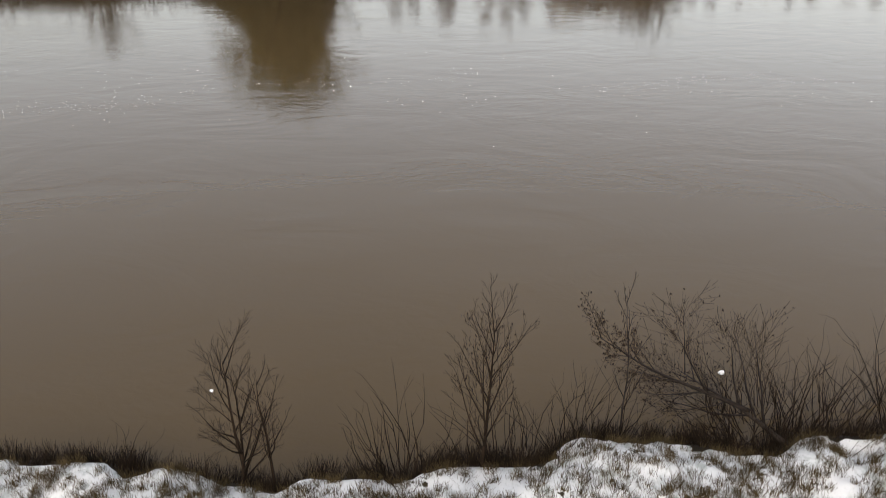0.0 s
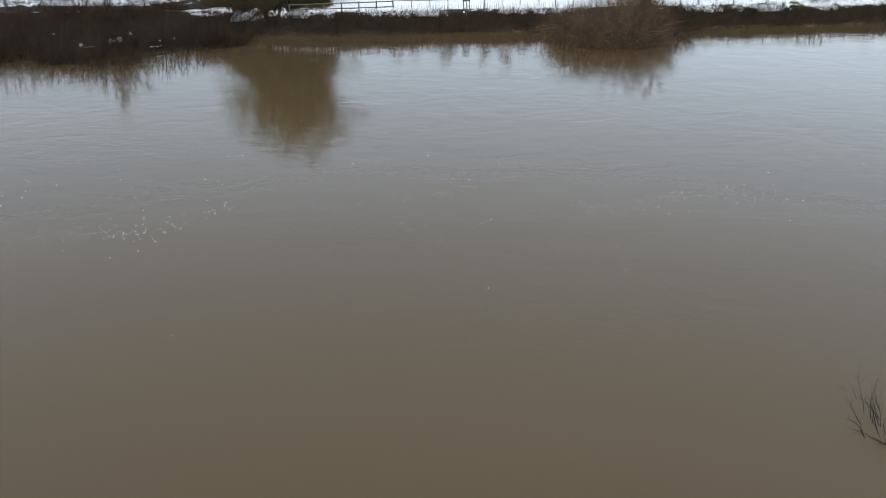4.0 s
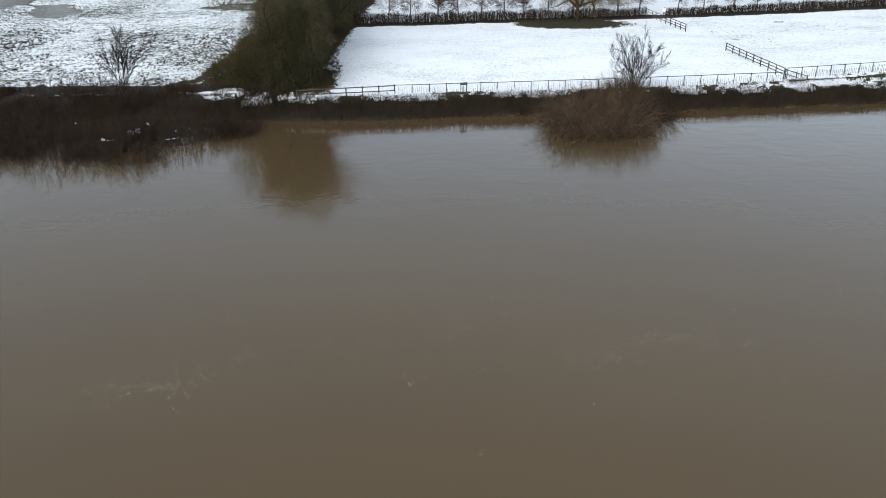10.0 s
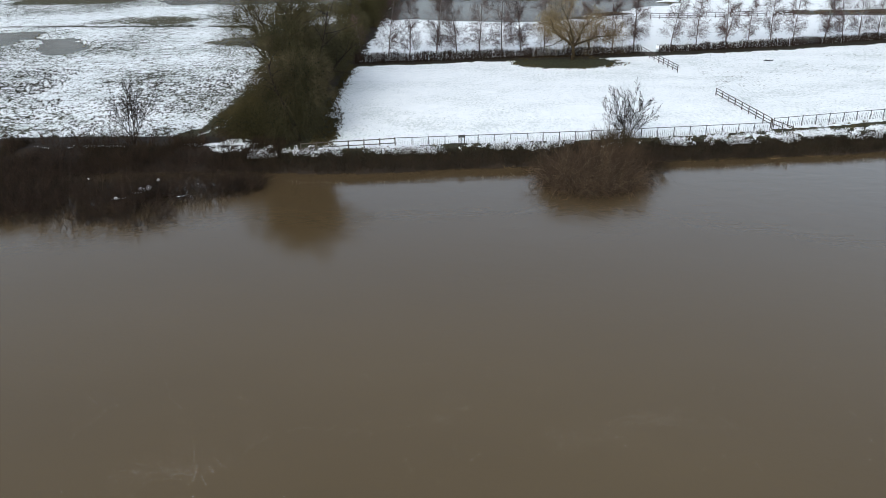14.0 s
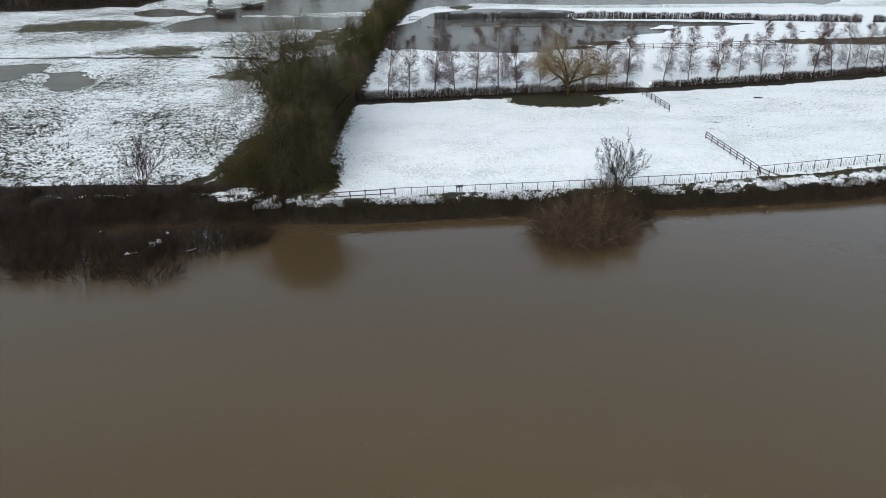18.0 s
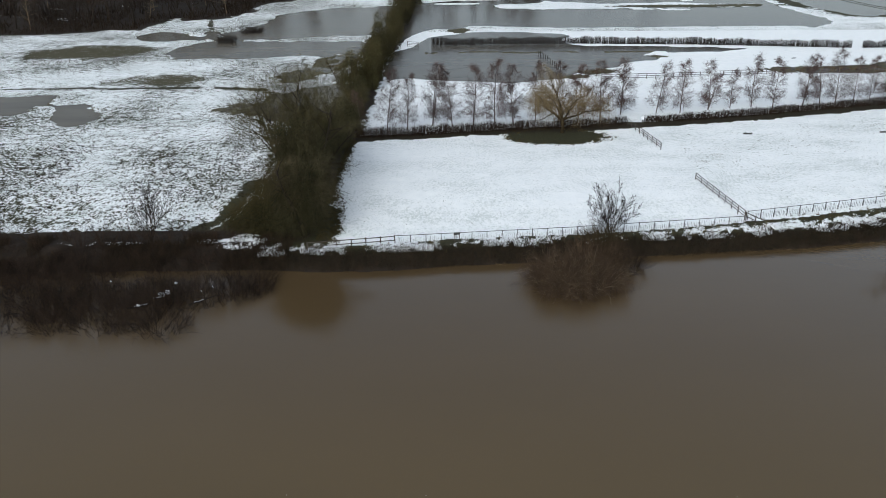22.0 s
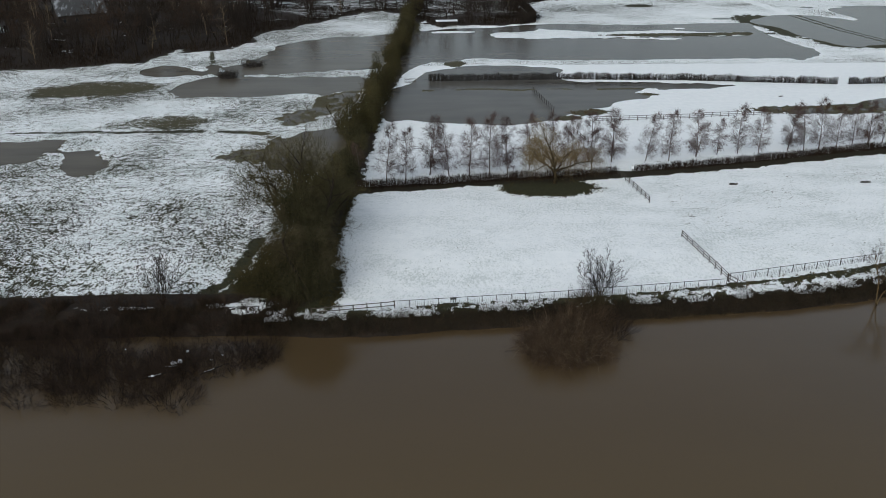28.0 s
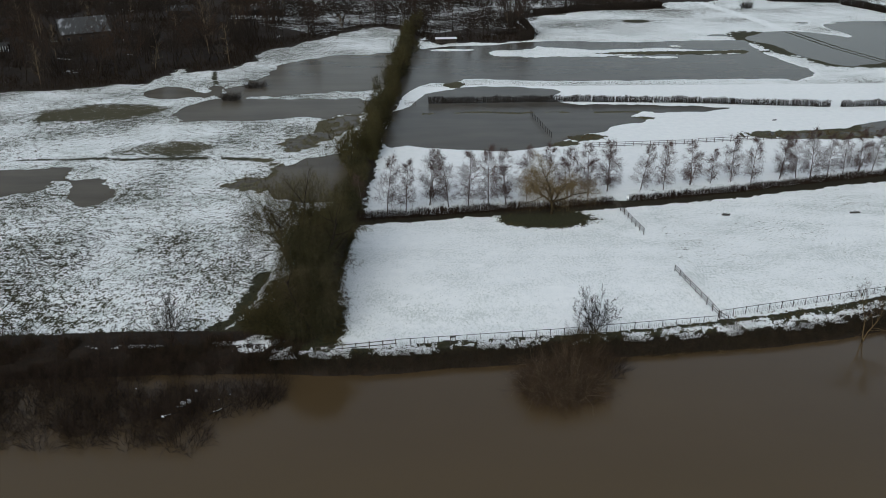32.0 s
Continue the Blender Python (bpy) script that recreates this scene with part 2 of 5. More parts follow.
def leaves(name, centres, size, material, rng, droop=0.0):
    """One mesh of small bent leaf sprays, a pair of triangles each, round the given centres."""
    c = np.asarray(centres, dtype=float)
    n = len(c)
    d = rng.normal(size=(n, 3))
    d[:, 2] -= droop
    d /= np.linalg.norm(d, axis=1, keepdims=True)
    e = np.cross(d, rng.normal(size=(n, 3)))
    e /= np.linalg.norm(e, axis=1, keepdims=True)
    k = np.cross(d, e)
    s = size * (0.6 + 0.8 * rng.random((n, 1)))
    v = np.stack([c - d * s, c + e * s * 0.5 + k * s * 0.15, c + d * s, c - e * s * 0.5 + k * s * 0.15], 1).reshape(-1, 3)
    base = np.arange(n)[:, None] * 4
    tri = np.concatenate([base + [0, 1, 2], base + [0, 2, 3]])
    me = bpy.data.meshes.new(name)
    me.vertices.add(len(v))
    me.vertices.foreach_set("co", v.ravel())
    me.loops.add(tri.size)
    me.loops.foreach_set("vertex_index", tri.ravel().astype(np.int32))
    me.polygons.add(len(tri))
    me.polygons.foreach_set("loop_start", np.arange(0, tri.size, 3, dtype=np.int32))
    me.materials.append(material)
    me.update(calc_edges=True)
    me.validate()
    return me


def grow(out, rnd, p, d, length, r, level, kids, spread, ratio=0.6, wob=0.12, up=0.05, pieces=5, first=0.3, thin=0.45, top=0):
    """Adds one limb to out[level] and its side limbs to the next levels. kids: side limbs by level."""
    p, d = Vector(p), Vector(d).normalized()
    step = length / pieces
    marks = []
    if len(out) > 4 and level < 2:
        out[4 + level].append(len(out[level]))
    for i in range(pieces):
        d = (d + Vector((rnd.gauss(0, wob), rnd.gauss(0, wob), rnd.gauss(0, wob) + (up[level] if isinstance(up, tuple) else up)))).normalized()
        q = p + d * step
        r0, r1 = r * (1 - i / pieces * 0.85), r * (1 - (i + 1) / pieces * 0.85)
        out[level].append((*p, *q, r0, r1))
        marks.append((p.copy(), q.copy(), d.copy(), r1))
        p = q
    if level >= len(kids):
        return
    for k in range(kids[level]):
        f = first + (1 - first) * (k + rnd.random()) / kids[level]
        i = min(int(f * pieces), pieces - 1)
        a, b, way, rr = marks[i]
        at = a.lerp(b, f * pieces - i if f * pieces - i <= 1 else 1)
        axis = way.cross(Vector((rnd.gauss(0, 1), rnd.gauss(0, 1), rnd.gauss(0, 1)))).normalized()
        turn = Matrix.Rotation(radians(rnd.uniform(0.7, 1.25) * spread), 3, axis)
        size = length * ratio * (1.15 - 0.6 * f) * rnd.uniform(0.7, 1.15)
        grow(out, rnd, at, turn @ way, size, max(rr * thin * 1.4, r * 0.22), level + 1, kids, spread, ratio, wob, up, max(3, pieces - 1), 0.2, thin, top)


def bare_tree(name, x, y, z, seed, height, trunk_r, kids, spread, label, mats=(0, 0), stems=1, stem_lean=0.0, group="", ratio=0.6, wob=0.12,
              up=0.05, first=0.3, category="tree", fat=1.0, pieces=6, far=False, extra=0.004, even_fill=False):
    """A leafless tree: trunk, limbs and twigs."""
    rnd = random.Random(seed)
    out = [[] for _ in range(6)]
    for k in range(stems):
        a = math.tau * (k + rnd.random() * 0.7) / stems
        slant = stem_lean * (0.1 + 1.1 * (k * 0.618 % 1.0) if even_fill else 1.0)
        d = (math.cos(a) * slant, math.sin(a) * slant, 1)
        off = 0.0 if stems == 1 else trunk_r * 2.2
        grow(out, rnd, (math.cos(a) * off, math.sin(a) * off, -0.15), d, height * (1 if k == 0 else rnd.uniform(0.75, 1.0)), trunk_r * (1 if k == 0 else rnd.uniform(0.6, 0.9)),
             0, kids, spread, ratio, wob, up, pieces, first)
    ob = thing(name, x, y, z, label, category, group)
    trunk, twig = mats
    for i, j in zip(out[4], out[4][1:] + [len(out[0])]):
        put("trunk", limb("trunk", out[0][i:j], trunk, 7), ob)
    fine = [(*s[:6], s[6] * fat + extra, s[7] * fat + extra) for some in out[2:4] for s in some]
    if far:
        fine += [(*s[:6], s[6] + 0.01, s[7] + 0.01) for s in out[1]]
    else:
        for i, j in zip(out[5], out[5][1:] + [len(out[1])]):
            put("limb", limb("limb", [(*s[:6], s[6] + extra, s[7] + extra) for s in out[1][i:j]], trunk if len(kids) > 1 else twig, 4), ob)
    if fine:
        put("crown", tubes("crown", fine, twig, 3), ob)["kind"] = "stuff"
    return ob


def scrub(name, x, y, z, seed, stems, height, radius, lean, mat, label, group="", r=0.012, wob=0.16, up=0.02, kids=4, category="shrub", fill=0, droop=0.0, leaf=0.035):
    """A many-stemmed shrub: stems from the ground, thin side twigs, and a scatter of clinging dead leaves."""
    rnd = random.Random(seed)
    out = [[], []]
    for _ in range(stems):
        a, q = rnd.random() * math.tau, math.sqrt(rnd.random()) * radius
        tilt = lean * (0.35 + q / max(radius, 0.01)) * rnd.uniform(0.4, 1.2)
        b = a + rnd.gauss(0, 0.5)
        grow(out, rnd, (q * math.cos(a), q * math.sin(a), -0.1), (tilt * math.cos(b), tilt * math.sin(b), 1), height * rnd.uniform(0.55, 1.1), r * rnd.uniform(0.7, 1.4), 0, (kids,), 30,
             0.45, wob, (up - droop, up), 6, 0.3, 0.55)
    ob = thing(name, x, y, z, label, category, group)
    put("stand", tubes("stand", out[0], mat, 3), ob)["kind"] = "stuff"
    put("crown", tubes("crown", out[1], mat, 3), ob)["kind"] = "stuff"
    if fill:
        rng = np.random.default_rng(seed)
        ends = np.array([s[3:6] for s in out[1]])
        pick = ends[rng.integers(0, len(ends), fill)] + rng.normal(0, 0.08, (fill, 3))
        put("leafage", leaves("leafage", pick, leaf, M_DEADLEAF, rng, 0.6), ob)["kind"] = "stuff"
    return ob


# ---------------------------------------------------------------- the lie of the land
TABLES = {}


def lattice(x, y, scale, seed):
    """Smooth value noise from 0 to 1."""
    if seed not in TABLES:
        TABLES[seed] = np.random.default_rng(seed).random((256, 256))
    r = TABLES[seed]
    u, v = x / scale, y / scale
    i, j = np.floor(u).astype(int), np.floor(v).astype(int)
    f, g = u - i, v - j
    f, g = f * f * (3 - 2 * f), g * g * (3 - 2 * g)
    a, b, c, d = r[i % 256, j % 256], r[(i + 1) % 256, j % 256], r[i % 256, (j + 1) % 256], r[(i + 1) % 256, (j + 1) % 256]
    return a * (1 - f) * (1 - g) + b * f * (1 - g) + c * (1 - f) * g + d * f * g


def step(v, lo, hi):
    t = np.clip((v - lo) / (hi - lo), 0, 1)
    return t * t * (3 - 2 * t)


def rounded(points, n=4):
    """A closed outline through the points, rounded."""
    p = np.array(points, dtype=float)
    t = np.linspace(0, 1, n, endpoint=False)[None, :, None]
    a, b, c, d = np.roll(p, 1, 0)[:, None], p[:, None], np.roll(p, -1, 0)[:, None], np.roll(p, -2, 0)[:, None]
    return (0.5 * (2 * b + (c - a) * t + (2 * a - 5 * b + 4 * c - d) * t**2 + (3 * b - a - 3 * c + d) * t**3)).reshape(-1, 2)


def inside(x, y, outline):
    """Metres inside the outline (negative outside)."""
    e = rounded(outline)
    far = np.full(x.shape, -60.0)
    lo, hi = e.min(0) - 8, e.max(0) + 8
    pick = (x > lo[0]) & (x < hi[0]) & (y > lo[1]) & (y < hi[1])
    px, py = x[pick], y[pick]
    best, odd = np.full(px.shape, 1e9), np.zeros(px.shape, bool)
    for (ax, ay), (bx, by) in zip(e, np.roll(e, -1, 0)):
        dx, dy = bx - ax, by - ay
        t = np.clip(((px - ax) * dx + (py - ay) * dy) / (dx * dx + dy * dy + 1e-9), 0, 1)
        best = np.minimum(best, np.hypot(px - ax - t * dx, py - ay - t * dy))
        cross = (ay > py) != (by > py)
        odd ^= cross & (px < dx * (py - ay) / (by - ay + 1e-12) + ax)
    far[pick] = np.where(odd, best, -best)
    return far


FAR_X = [-300, -70, -40, -22, -12.4, -5.8, 0.8, 6, 14, 24.6, 28, 35, 42.5, 50, 55.4, 59, 90, 150, 400]
FAR_Y = [70, 84.6, 86, 86.2, 85.8, 86.2, 87.1, 87.7, 88.5, 89.5, 89.7, 90.6, 91.6, 93.1, 94.5, 95.6, 104, 120, 180]
NEAR_X = [-200, -6.6, -5.04, -4.65, -4.36, -3.56, -2.76, -2.45, -1.61, -1.14, -0.5, 0.15, 1.0, 1.2, 1.5, 2.46, 2.65, 3.4, 4.3, 4.7, 5.0, 5.85, 200]
NEAR_Y = [14.3, 16.38, 16.38, 16.15, 16.2, 16.05, 15.82, 16.2, 16.2, 16.06, 16.38, 16.38, 16.56, 16.82, 17.12, 17.06, 17.2, 16.9, 16.65, 17.0, 17.2, 17.1, 19]
POND_STRIP = [(-13.5, 180), (-11.4, 171.4), (-8.4, 172.9), (0.1, 171), (8.1, 169.2), (14.1, 169.1), (20.3, 170.5), (25.2, 175.3), (31.7, 180.8), (36.4, 182.4), (38.4, 186), (42.1, 188.3), (47.1, 189.6), (48.3, 191.5), (45.6, 195.1), (51, 198.1), (58.2, 198.9), (66.7, 199.2), (71.5, 201.2), (70.6, 202.8), (59.6, 204.3), (46.4, 205.8), (31.5, 207.4), (29.2, 214.5), (31.5, 218.7), (31.2, 221.9), (27.6, 224), (18.4, 226.3), (5.9, 226), (2.3, 222.9), (-3.4, 219.3), (-6.6, 212.7), (-9.5, 203.7), (-11.6, 200)]
POND_LONG = [(-12, 215), (-9.3, 221.4), (-5.9, 228.5), (-2, 231.7), (1.6, 231.6), (5.3, 234.3), (7.8, 236.3), (19.1, 235.2), (35, 233.2), (67.3, 233.5), (96.4, 233.8), (98.8, 231.6), (101.4, 232.2), (107.8, 239.2), (109.4, 246), (107.9, 250.9), (106.2, 257.6), (105.5, 262.8), (104.2, 268.2), (104.7, 278.6), (105.2, 289.8), (102.4, 292), (82.6, 291.8), (62.6, 290.6), (43.4, 293.5), (29.3, 292), (17.2, 287.3), (10.4, 286.6), (1.6, 285), (-6.4, 281.3), (-10, 283)]
SNOW_ISLE = [(16.4, 273.7), (19.5, 277.3), (30.1, 279.8), (32.5, 284.7), (38.8, 281.4), (48.8, 278), (60.2, 278.5), (75.4, 278.9), (87.4, 274.5), (98.7, 275), (101.1, 271.1), (93, 268.7), (81.9, 268.2), (74.9, 269.4), (65.6, 268.9), (56, 266.5), (48.5, 265.1), (39.6, 266.3), (19.7, 267.1)]
POND_ROAD = [(107.4, 295), (115.8, 304.7), (126.1, 310.2), (133.3, 307.4), (140, 301.3), (144, 296.7), (147.2, 301), (144.9, 316.6), (148.9, 324.1), (165, 328.6), (185.1, 321), (145.8, 247.8), (136.2, 253), (128.6, 250.9), (122.8, 249.5), (119.1, 252.9), (117.1, 260.6), (114.2, 266.9), (113, 283.2)]
POND_EDGE = [(69.7, 179.7), (72.6, 182.3), (79.2, 181.2), (86, 181.9), (93.5, 184.4), (98.7, 187.1), (104.8, 189.4), (116.4, 193), (108.9, 179), (99, 177.5), (87.5, 176.6), (80.4, 174.6), (75.8, 173.9), (73.8, 176.9)]
POND_WEST = [(-104, 150), (-102, 158), (-82.2, 158.5), (-76.3, 158.7), (-73.7, 153.4), (-71.3, 152.2), (-67.9, 152.1), (-64.8, 149.4), (-62.3, 146.4), (-62.1, 141.5), (-63.1, 138.6), (-65.7, 138.6), (-69.1, 142.4), (-70.9, 146.3), (-72, 150), (-73.8, 151.5), (-76.5, 149.7), (-78, 145.7), (-92, 141)]
POND_TREE = [(-41.6, 148), (-40.4, 151.2), (-39.1, 153.8), (-36.4, 152.7), (-34.3, 153.6), (-34, 157), (-36.2, 160.6), (-39, 163.9), (-36.8, 163.5), (-32.7, 160.5), (-30.9, 160.1), (-28.5, 163.3), (-24.8, 165.8), (-22, 167.7), (-18.3, 160.9), (-16.6, 142.9), (-23, 140.2), (-29.4, 141.2), (-32.3, 143), (-34.9, 145.4), (-38.7, 145.8)]
POND_TAIL = [(-34.8, 174.4), (-33.4, 178.6), (-30.5, 183.4), (-29.1, 189.4), (-25.9, 196.8), (-19.9, 198.7), (-20.3, 187.8), (-22.4, 183.2), (-23.2, 178.8), (-26.1, 176.7), (-28.3, 173.8), (-30.2, 170.3), (-33.2, 170.3)]
POND_MID = [(-65.8, 198.1), (-66.1, 203), (-64.9, 209.3), (-61.1, 213.9), (-55, 215.8), (-41.5, 214), (-18.1, 212.5), (-18.8, 202.7), (-25.2, 198.6), (-28.9, 195.8), (-35.7, 196.6), (-44.8, 195.1), (-53.9, 194.2), (-61, 193.2)]
POND_PATH = [(-80.8, 219.4), (-79.8, 225.1), (-76.3, 228.9), (-70, 226), (-64.4, 222.6), (-64.3, 228.5), (-62.9, 229.8), (-58.8, 221.8), (-55.6, 212.5), (-57.6, 213.8), (-61, 218.1), (-66.7, 217.1), (-72.6, 216.7)]
POND_FAR = [(-63.2, 230.4), (-60, 227), (-55, 232.9), (-51, 245.8), (-49.7, 257.7), (-46.8, 261.9), (-43, 266), (-33.5, 271.1), (-24.4, 272.5), (-14.3, 274), (-15.5, 244.5), (-17.3, 226.8), (-28.1, 222), (-35.5, 220.4), (-42.8, 218.1), (-51.7, 217.2), (-53.1, 211.3), (-55.9, 212.5), (-58.8, 221.8)]
BAND_ONE = [(-101.6, 201), (-100.1, 205.3), (-90.3, 208.8), (-76.2, 209), (-69.6, 206.2), (-71, 201.9), (-76.3, 197.2), (-84.4, 193.9), (-90.1, 194.7), (-97.6, 196.6)]
BAND_TWO = [(-70.1, 169.6), (-67, 174.2), (-59.2, 176.4), (-53.1, 176.2), (-50.7, 172.8), (-54.4, 168.3), (-60.3, 168.5)]
WOOD = [(-180, 208), (-129.5, 221.6), (-121.3, 223.9), (-114, 224.9), (-107, 226.6), (-99.8, 228.4), (-92.6, 230.1), (-85.4, 232.6), (-84.2, 238.9), (-81.5, 246.2), (-78.5, 250.7), (-74.4, 248.2), (-66.1, 252.7), (-61.9, 257.4), (-59.8, 264.1), (-60.7, 277.8), (-54.5, 285.3), (-46.6, 297.5), (-37.8, 309.5), (-28.6, 323.6), (-17.5, 320.6), (-6.4, 299), (-0.3, 290.2), (9.6, 292.9), (17.4, 290.4), (29.6, 295.2), (32.4, 299.5), (31.2, 320.8), (31.2, 338), (41.8, 350.4), (51.7, 354.3), (62.4, 361.5), (77.3, 363.9), (94.7, 367.8), (100.8, 384.6), (130, 420), (60, 700), (-300, 700), (-420, 300)]
PONDS = (POND_STRIP, POND_LONG, POND_ROAD, POND_EDGE, POND_WEST, POND_TREE, POND_TAIL, POND_MID, POND_PATH, POND_FAR)


def hedge_x(y):
    """The line of the overgrown hedgerow between the two fields."""
    return np.interp(y, [88, 103, 128, 147, 168, 211, 278, 335], [-19.5, -19, -17.4, -16, -15.6, -13.6, -11.2, -9.4])


def fence_y(x):
    """The riverside fence."""
    return np.interp(x, [-30, -16.1, -6.1, 1, 15.5, 23, 36.3, 36.5, 47, 62, 120], [87, 88.3, 89.9, 90.6, 92.2, 93.2, 95.2, 95.7, 98.2, 102, 118])


def land(x, y):
    """Height, snow cover and soil of the ground."""
    rough = lattice(x, y, 7, 1) * 0.6 + lattice(x, y, 2.3, 2) * 0.4
    small = lattice(x, y, 0.8, 3)
    z = 0.03 + (rough - 0.5) * 0.05
    left = x < hedge_x(y)
    snow = np.where(left, 0.522 + 0.16 * (lattice(x, y, 11, 4) - 0.5), np.where(x > 36, 0.70, 0.76) + np.where(x > 36, 0.18, 0.10) * (lattice(x * 0.5, y, 9, 5) - 0.5))
    snow = np.where((~left) & (y > 139 + np.clip(x, -10, 90) * 0.15), 1.12, snow)
    snow = np.where((~left) & (y > 226), 0.585 + 0.28 * (lattice(x * 0.5, y, 12, 6) - 0.5), snow)
    soil = np.zeros_like(x)
    straw = np.zeros_like(x)
    # the ground falls a little towards the river fence
    z -= 0.58 * step(-y, -107, -93)
    # standing water in the hollows
    wobble = (lattice(x, y, 4, 7) - 0.5) * 2.4 + (lattice(x, y, 1.5, 8) - 0.5) * 1.2
    for pond in PONDS:
        d = inside(x, y, pond) + wobble * (1.0 if pond[0][0] < -25 else 0.6)
        z -= 0.42 * step(d, -1.2, 2.2)
        if pond in (POND_TAIL, POND_TREE, POND_EDGE):
            # shallow, with the drowned grass standing through
            dry = 1.0 if pond is POND_TAIL else 1.0 - step(x, 96, 103) if pond is POND_EDGE else 0.95 * step(-x, 29, 34)
            z += (0.335 + (small - 0.5) * 0.16 + (lattice(x, y, 2.6, 23) - 0.5) * 0.12) * dry * step(d, -1.2, 2.2)
        if pond[0][0] < -25:
            snow -= 0.75 * step(d + (small - 0.5) * 1.6, 0.0, 0.9)
            straw += step(d, -1.5, 0.5)
        else:
            snow -= 1.3 * step(d, -0.2, 1.2)
            snow += 0.2 * step(d, -2.0, -0.2) * (d < -0.1)
    for cx, cy, rx, ry in ((48.8, 131.8, 1.1, 0.55), (71.2, 132.3, 1.1, 0.55), (78.9, 190.6, 0.9, 0.6), (77, 334.3, 6.5, 4.5), (99.6, 302, 5, 2), (140, 327, 3, 1.6)):
        d = 1.0 - np.hypot((x - cx) / rx, (y - cy) / ry)
        z -= 0.2 * step(d, -0.1, 0.5)
        snow -= 0.9 * step(d, 0.1, 0.6)
    # a drowned verge across the strip of water
    verge = 0.95 - np.abs(y - 199.4 - (lattice(x, y, 9, 28) - 0.5) * 2.0) + (small - 0.5) * 0.8
    verge = step(verge, -0.2, 0.3) * (x > -5) * (x < 52) * step(lattice(x, y, 4, 29), 0.05, 0.3)
    z += 0.40 * verge
    straw += verge
    isle = inside(x, y, SNOW_ISLE) + wobble
    z += 0.44 * step(isle, -2.0, 0.6)
    snow += 1.5 * step(isle, -0.6, 0.3)
    for cx, cy, rx, ry in ((3.5, 278.6, 7.5, 2.2), (61.2, 265.2, 4.6, 1.6), (70.8, 264.3, 4.8, 1.8), (79.2, 282.7, 2.4, 1.2)):
        d = 1.2 - np.hypot((x - cx) / rx, (y - cy) / ry) + (small - 0.5) * 0.3
        z += 0.44 * step(d, -0.1, 0.3)
        snow += 1.5 * step(d, 0, 0.3)
    for band in (BAND_ONE, BAND_TWO):
        d = inside(x, y, band) + wobble * 0.8
        snow -= (0.23 if band is BAND_ONE else 0.19) * step(d + (small - 0.5) * 3.0 + (rough - 0.5) * 4.0, -1.5, 2.0)
        straw += 0.65 * step(d, -1.5, 1.5)
        z -= 0.05 * step(d, -1, 1.5)
    # sodden grass beside the long ponds and along the flooded edge on the east
    for cx, cy, rx, ry, k in ((112, 297, 8, 11, 0.9), (116, 278, 7, 14, 0.9), (121, 258, 6, 9, 0.8), (130, 251, 9, 4, 0.7), (31, 178, 5, 3, 1.1), (44, 193, 6, 2.2, 1.0), (24, 173.5, 6, 2.0, 1.2), (86, 178.5, 18, 3.4, 1.2), (108, 184, 12, 4, 1.2), (3.2, 229, 2.4, 4.2, 1.2), (75, 271, 22, 2.4, 0.9), (98, 272, 8, 2.2, 0.8)):
        wet = step(1.25 - np.hypot((x - cx) / rx, (y - cy) / ry) + (small - 0.5) * 0.6, 0, 0.4)
        snow -= k * wet
        straw += wet * (0.75 if cx < 111 else 0.2)
    # bare turf under trees
    for cx, cy, rx, ry in ((17.6, 130.4, 7.2, 3.6), (-21, 93, 6.4, 5.0), (-15.6, 95, 1.9, 6.5), (-18.6, 108, 3.2, 14), (-18, 124, 2.6, 12)):
        snow -= 1.1 * step(1.1 - np.hypot((x - cx) / rx, (y - cy) / ry) + (rough - 0.5) * 0.12 + (small - 0.5) * 0.2 + (lattice(x, y, 0.62, 24) - 0.5) * 0.3, -0.35, 0.6)
    for cx, cy, rx, ry in ((-4, 104.6, 2.0, 1.3), (1.6, 100.8, 0.8, 0.7), (5, 112.2, 1.1, 0.8), (16.5, 103.5, 2.6, 1.6), (-12, 91.6, 1.4, 0.6)):
        snow += 0.45 * step(1.2 - np.hypot((x - cx) / rx, (y - cy) / ry) + (small - 0.5) * 0.3, 0, 0.3)
    row = np.abs(x - hedge_x(y)) - 2.3 + (small - 0.5) * 1.5
    snow -= 0.9 * step(-row, -1.2, 0.6) * (y > 88) * (y < 340)
    soil += step(-row, -1.0, 0.6) * (y > 88)
    # hedge foot
    foot = np.interp(x, [-14.7, -8.2, 11.5, 21.6, 29.9, 32.4, 53.7, 85.7, 150], [130.5, 131.3, 134.4, 135.4, 137.2, 137.4, 142, 150.6, 167])
    band = step(1.5 - np.abs(y - foot + 0.7) + (rough - 0.5) * 1.6 + (small - 0.5) * 0.8, -0.3, 0.6) * (x > -15)
    snow -= 1.1 * band
    soil += 0.7 * band
    # worn trails over the western field
    for (ax, ay, bx, by, w) in ((-57, 93.6, -33, 93.0, 0.4), (-33, 92.0, -28.6, 95.6, 0.8), (-28.6, 95.6, -27.2, 102.6, 0.8), (-27.2, 102.6, -26.4, 113, 0.7), (-98, 164.2, -66, 165.2, 0.5), (-66, 165.2, -38, 164.4, 0.7), (-69, 251, -66.5, 240, 0.3), (-66.5, 240, -63.2, 230, 0.4)):
        dx, dy = bx - ax, by - ay
        t = np.clip(((x - ax) * dx + (y - ay) * dy) / (dx * dx + dy * dy), 0, 1)
        gap = np.hypot(x - ax - t * dx, y - ay - t * dy + (lattice(x, y, 6, 18) - 0.5) * 1.6)
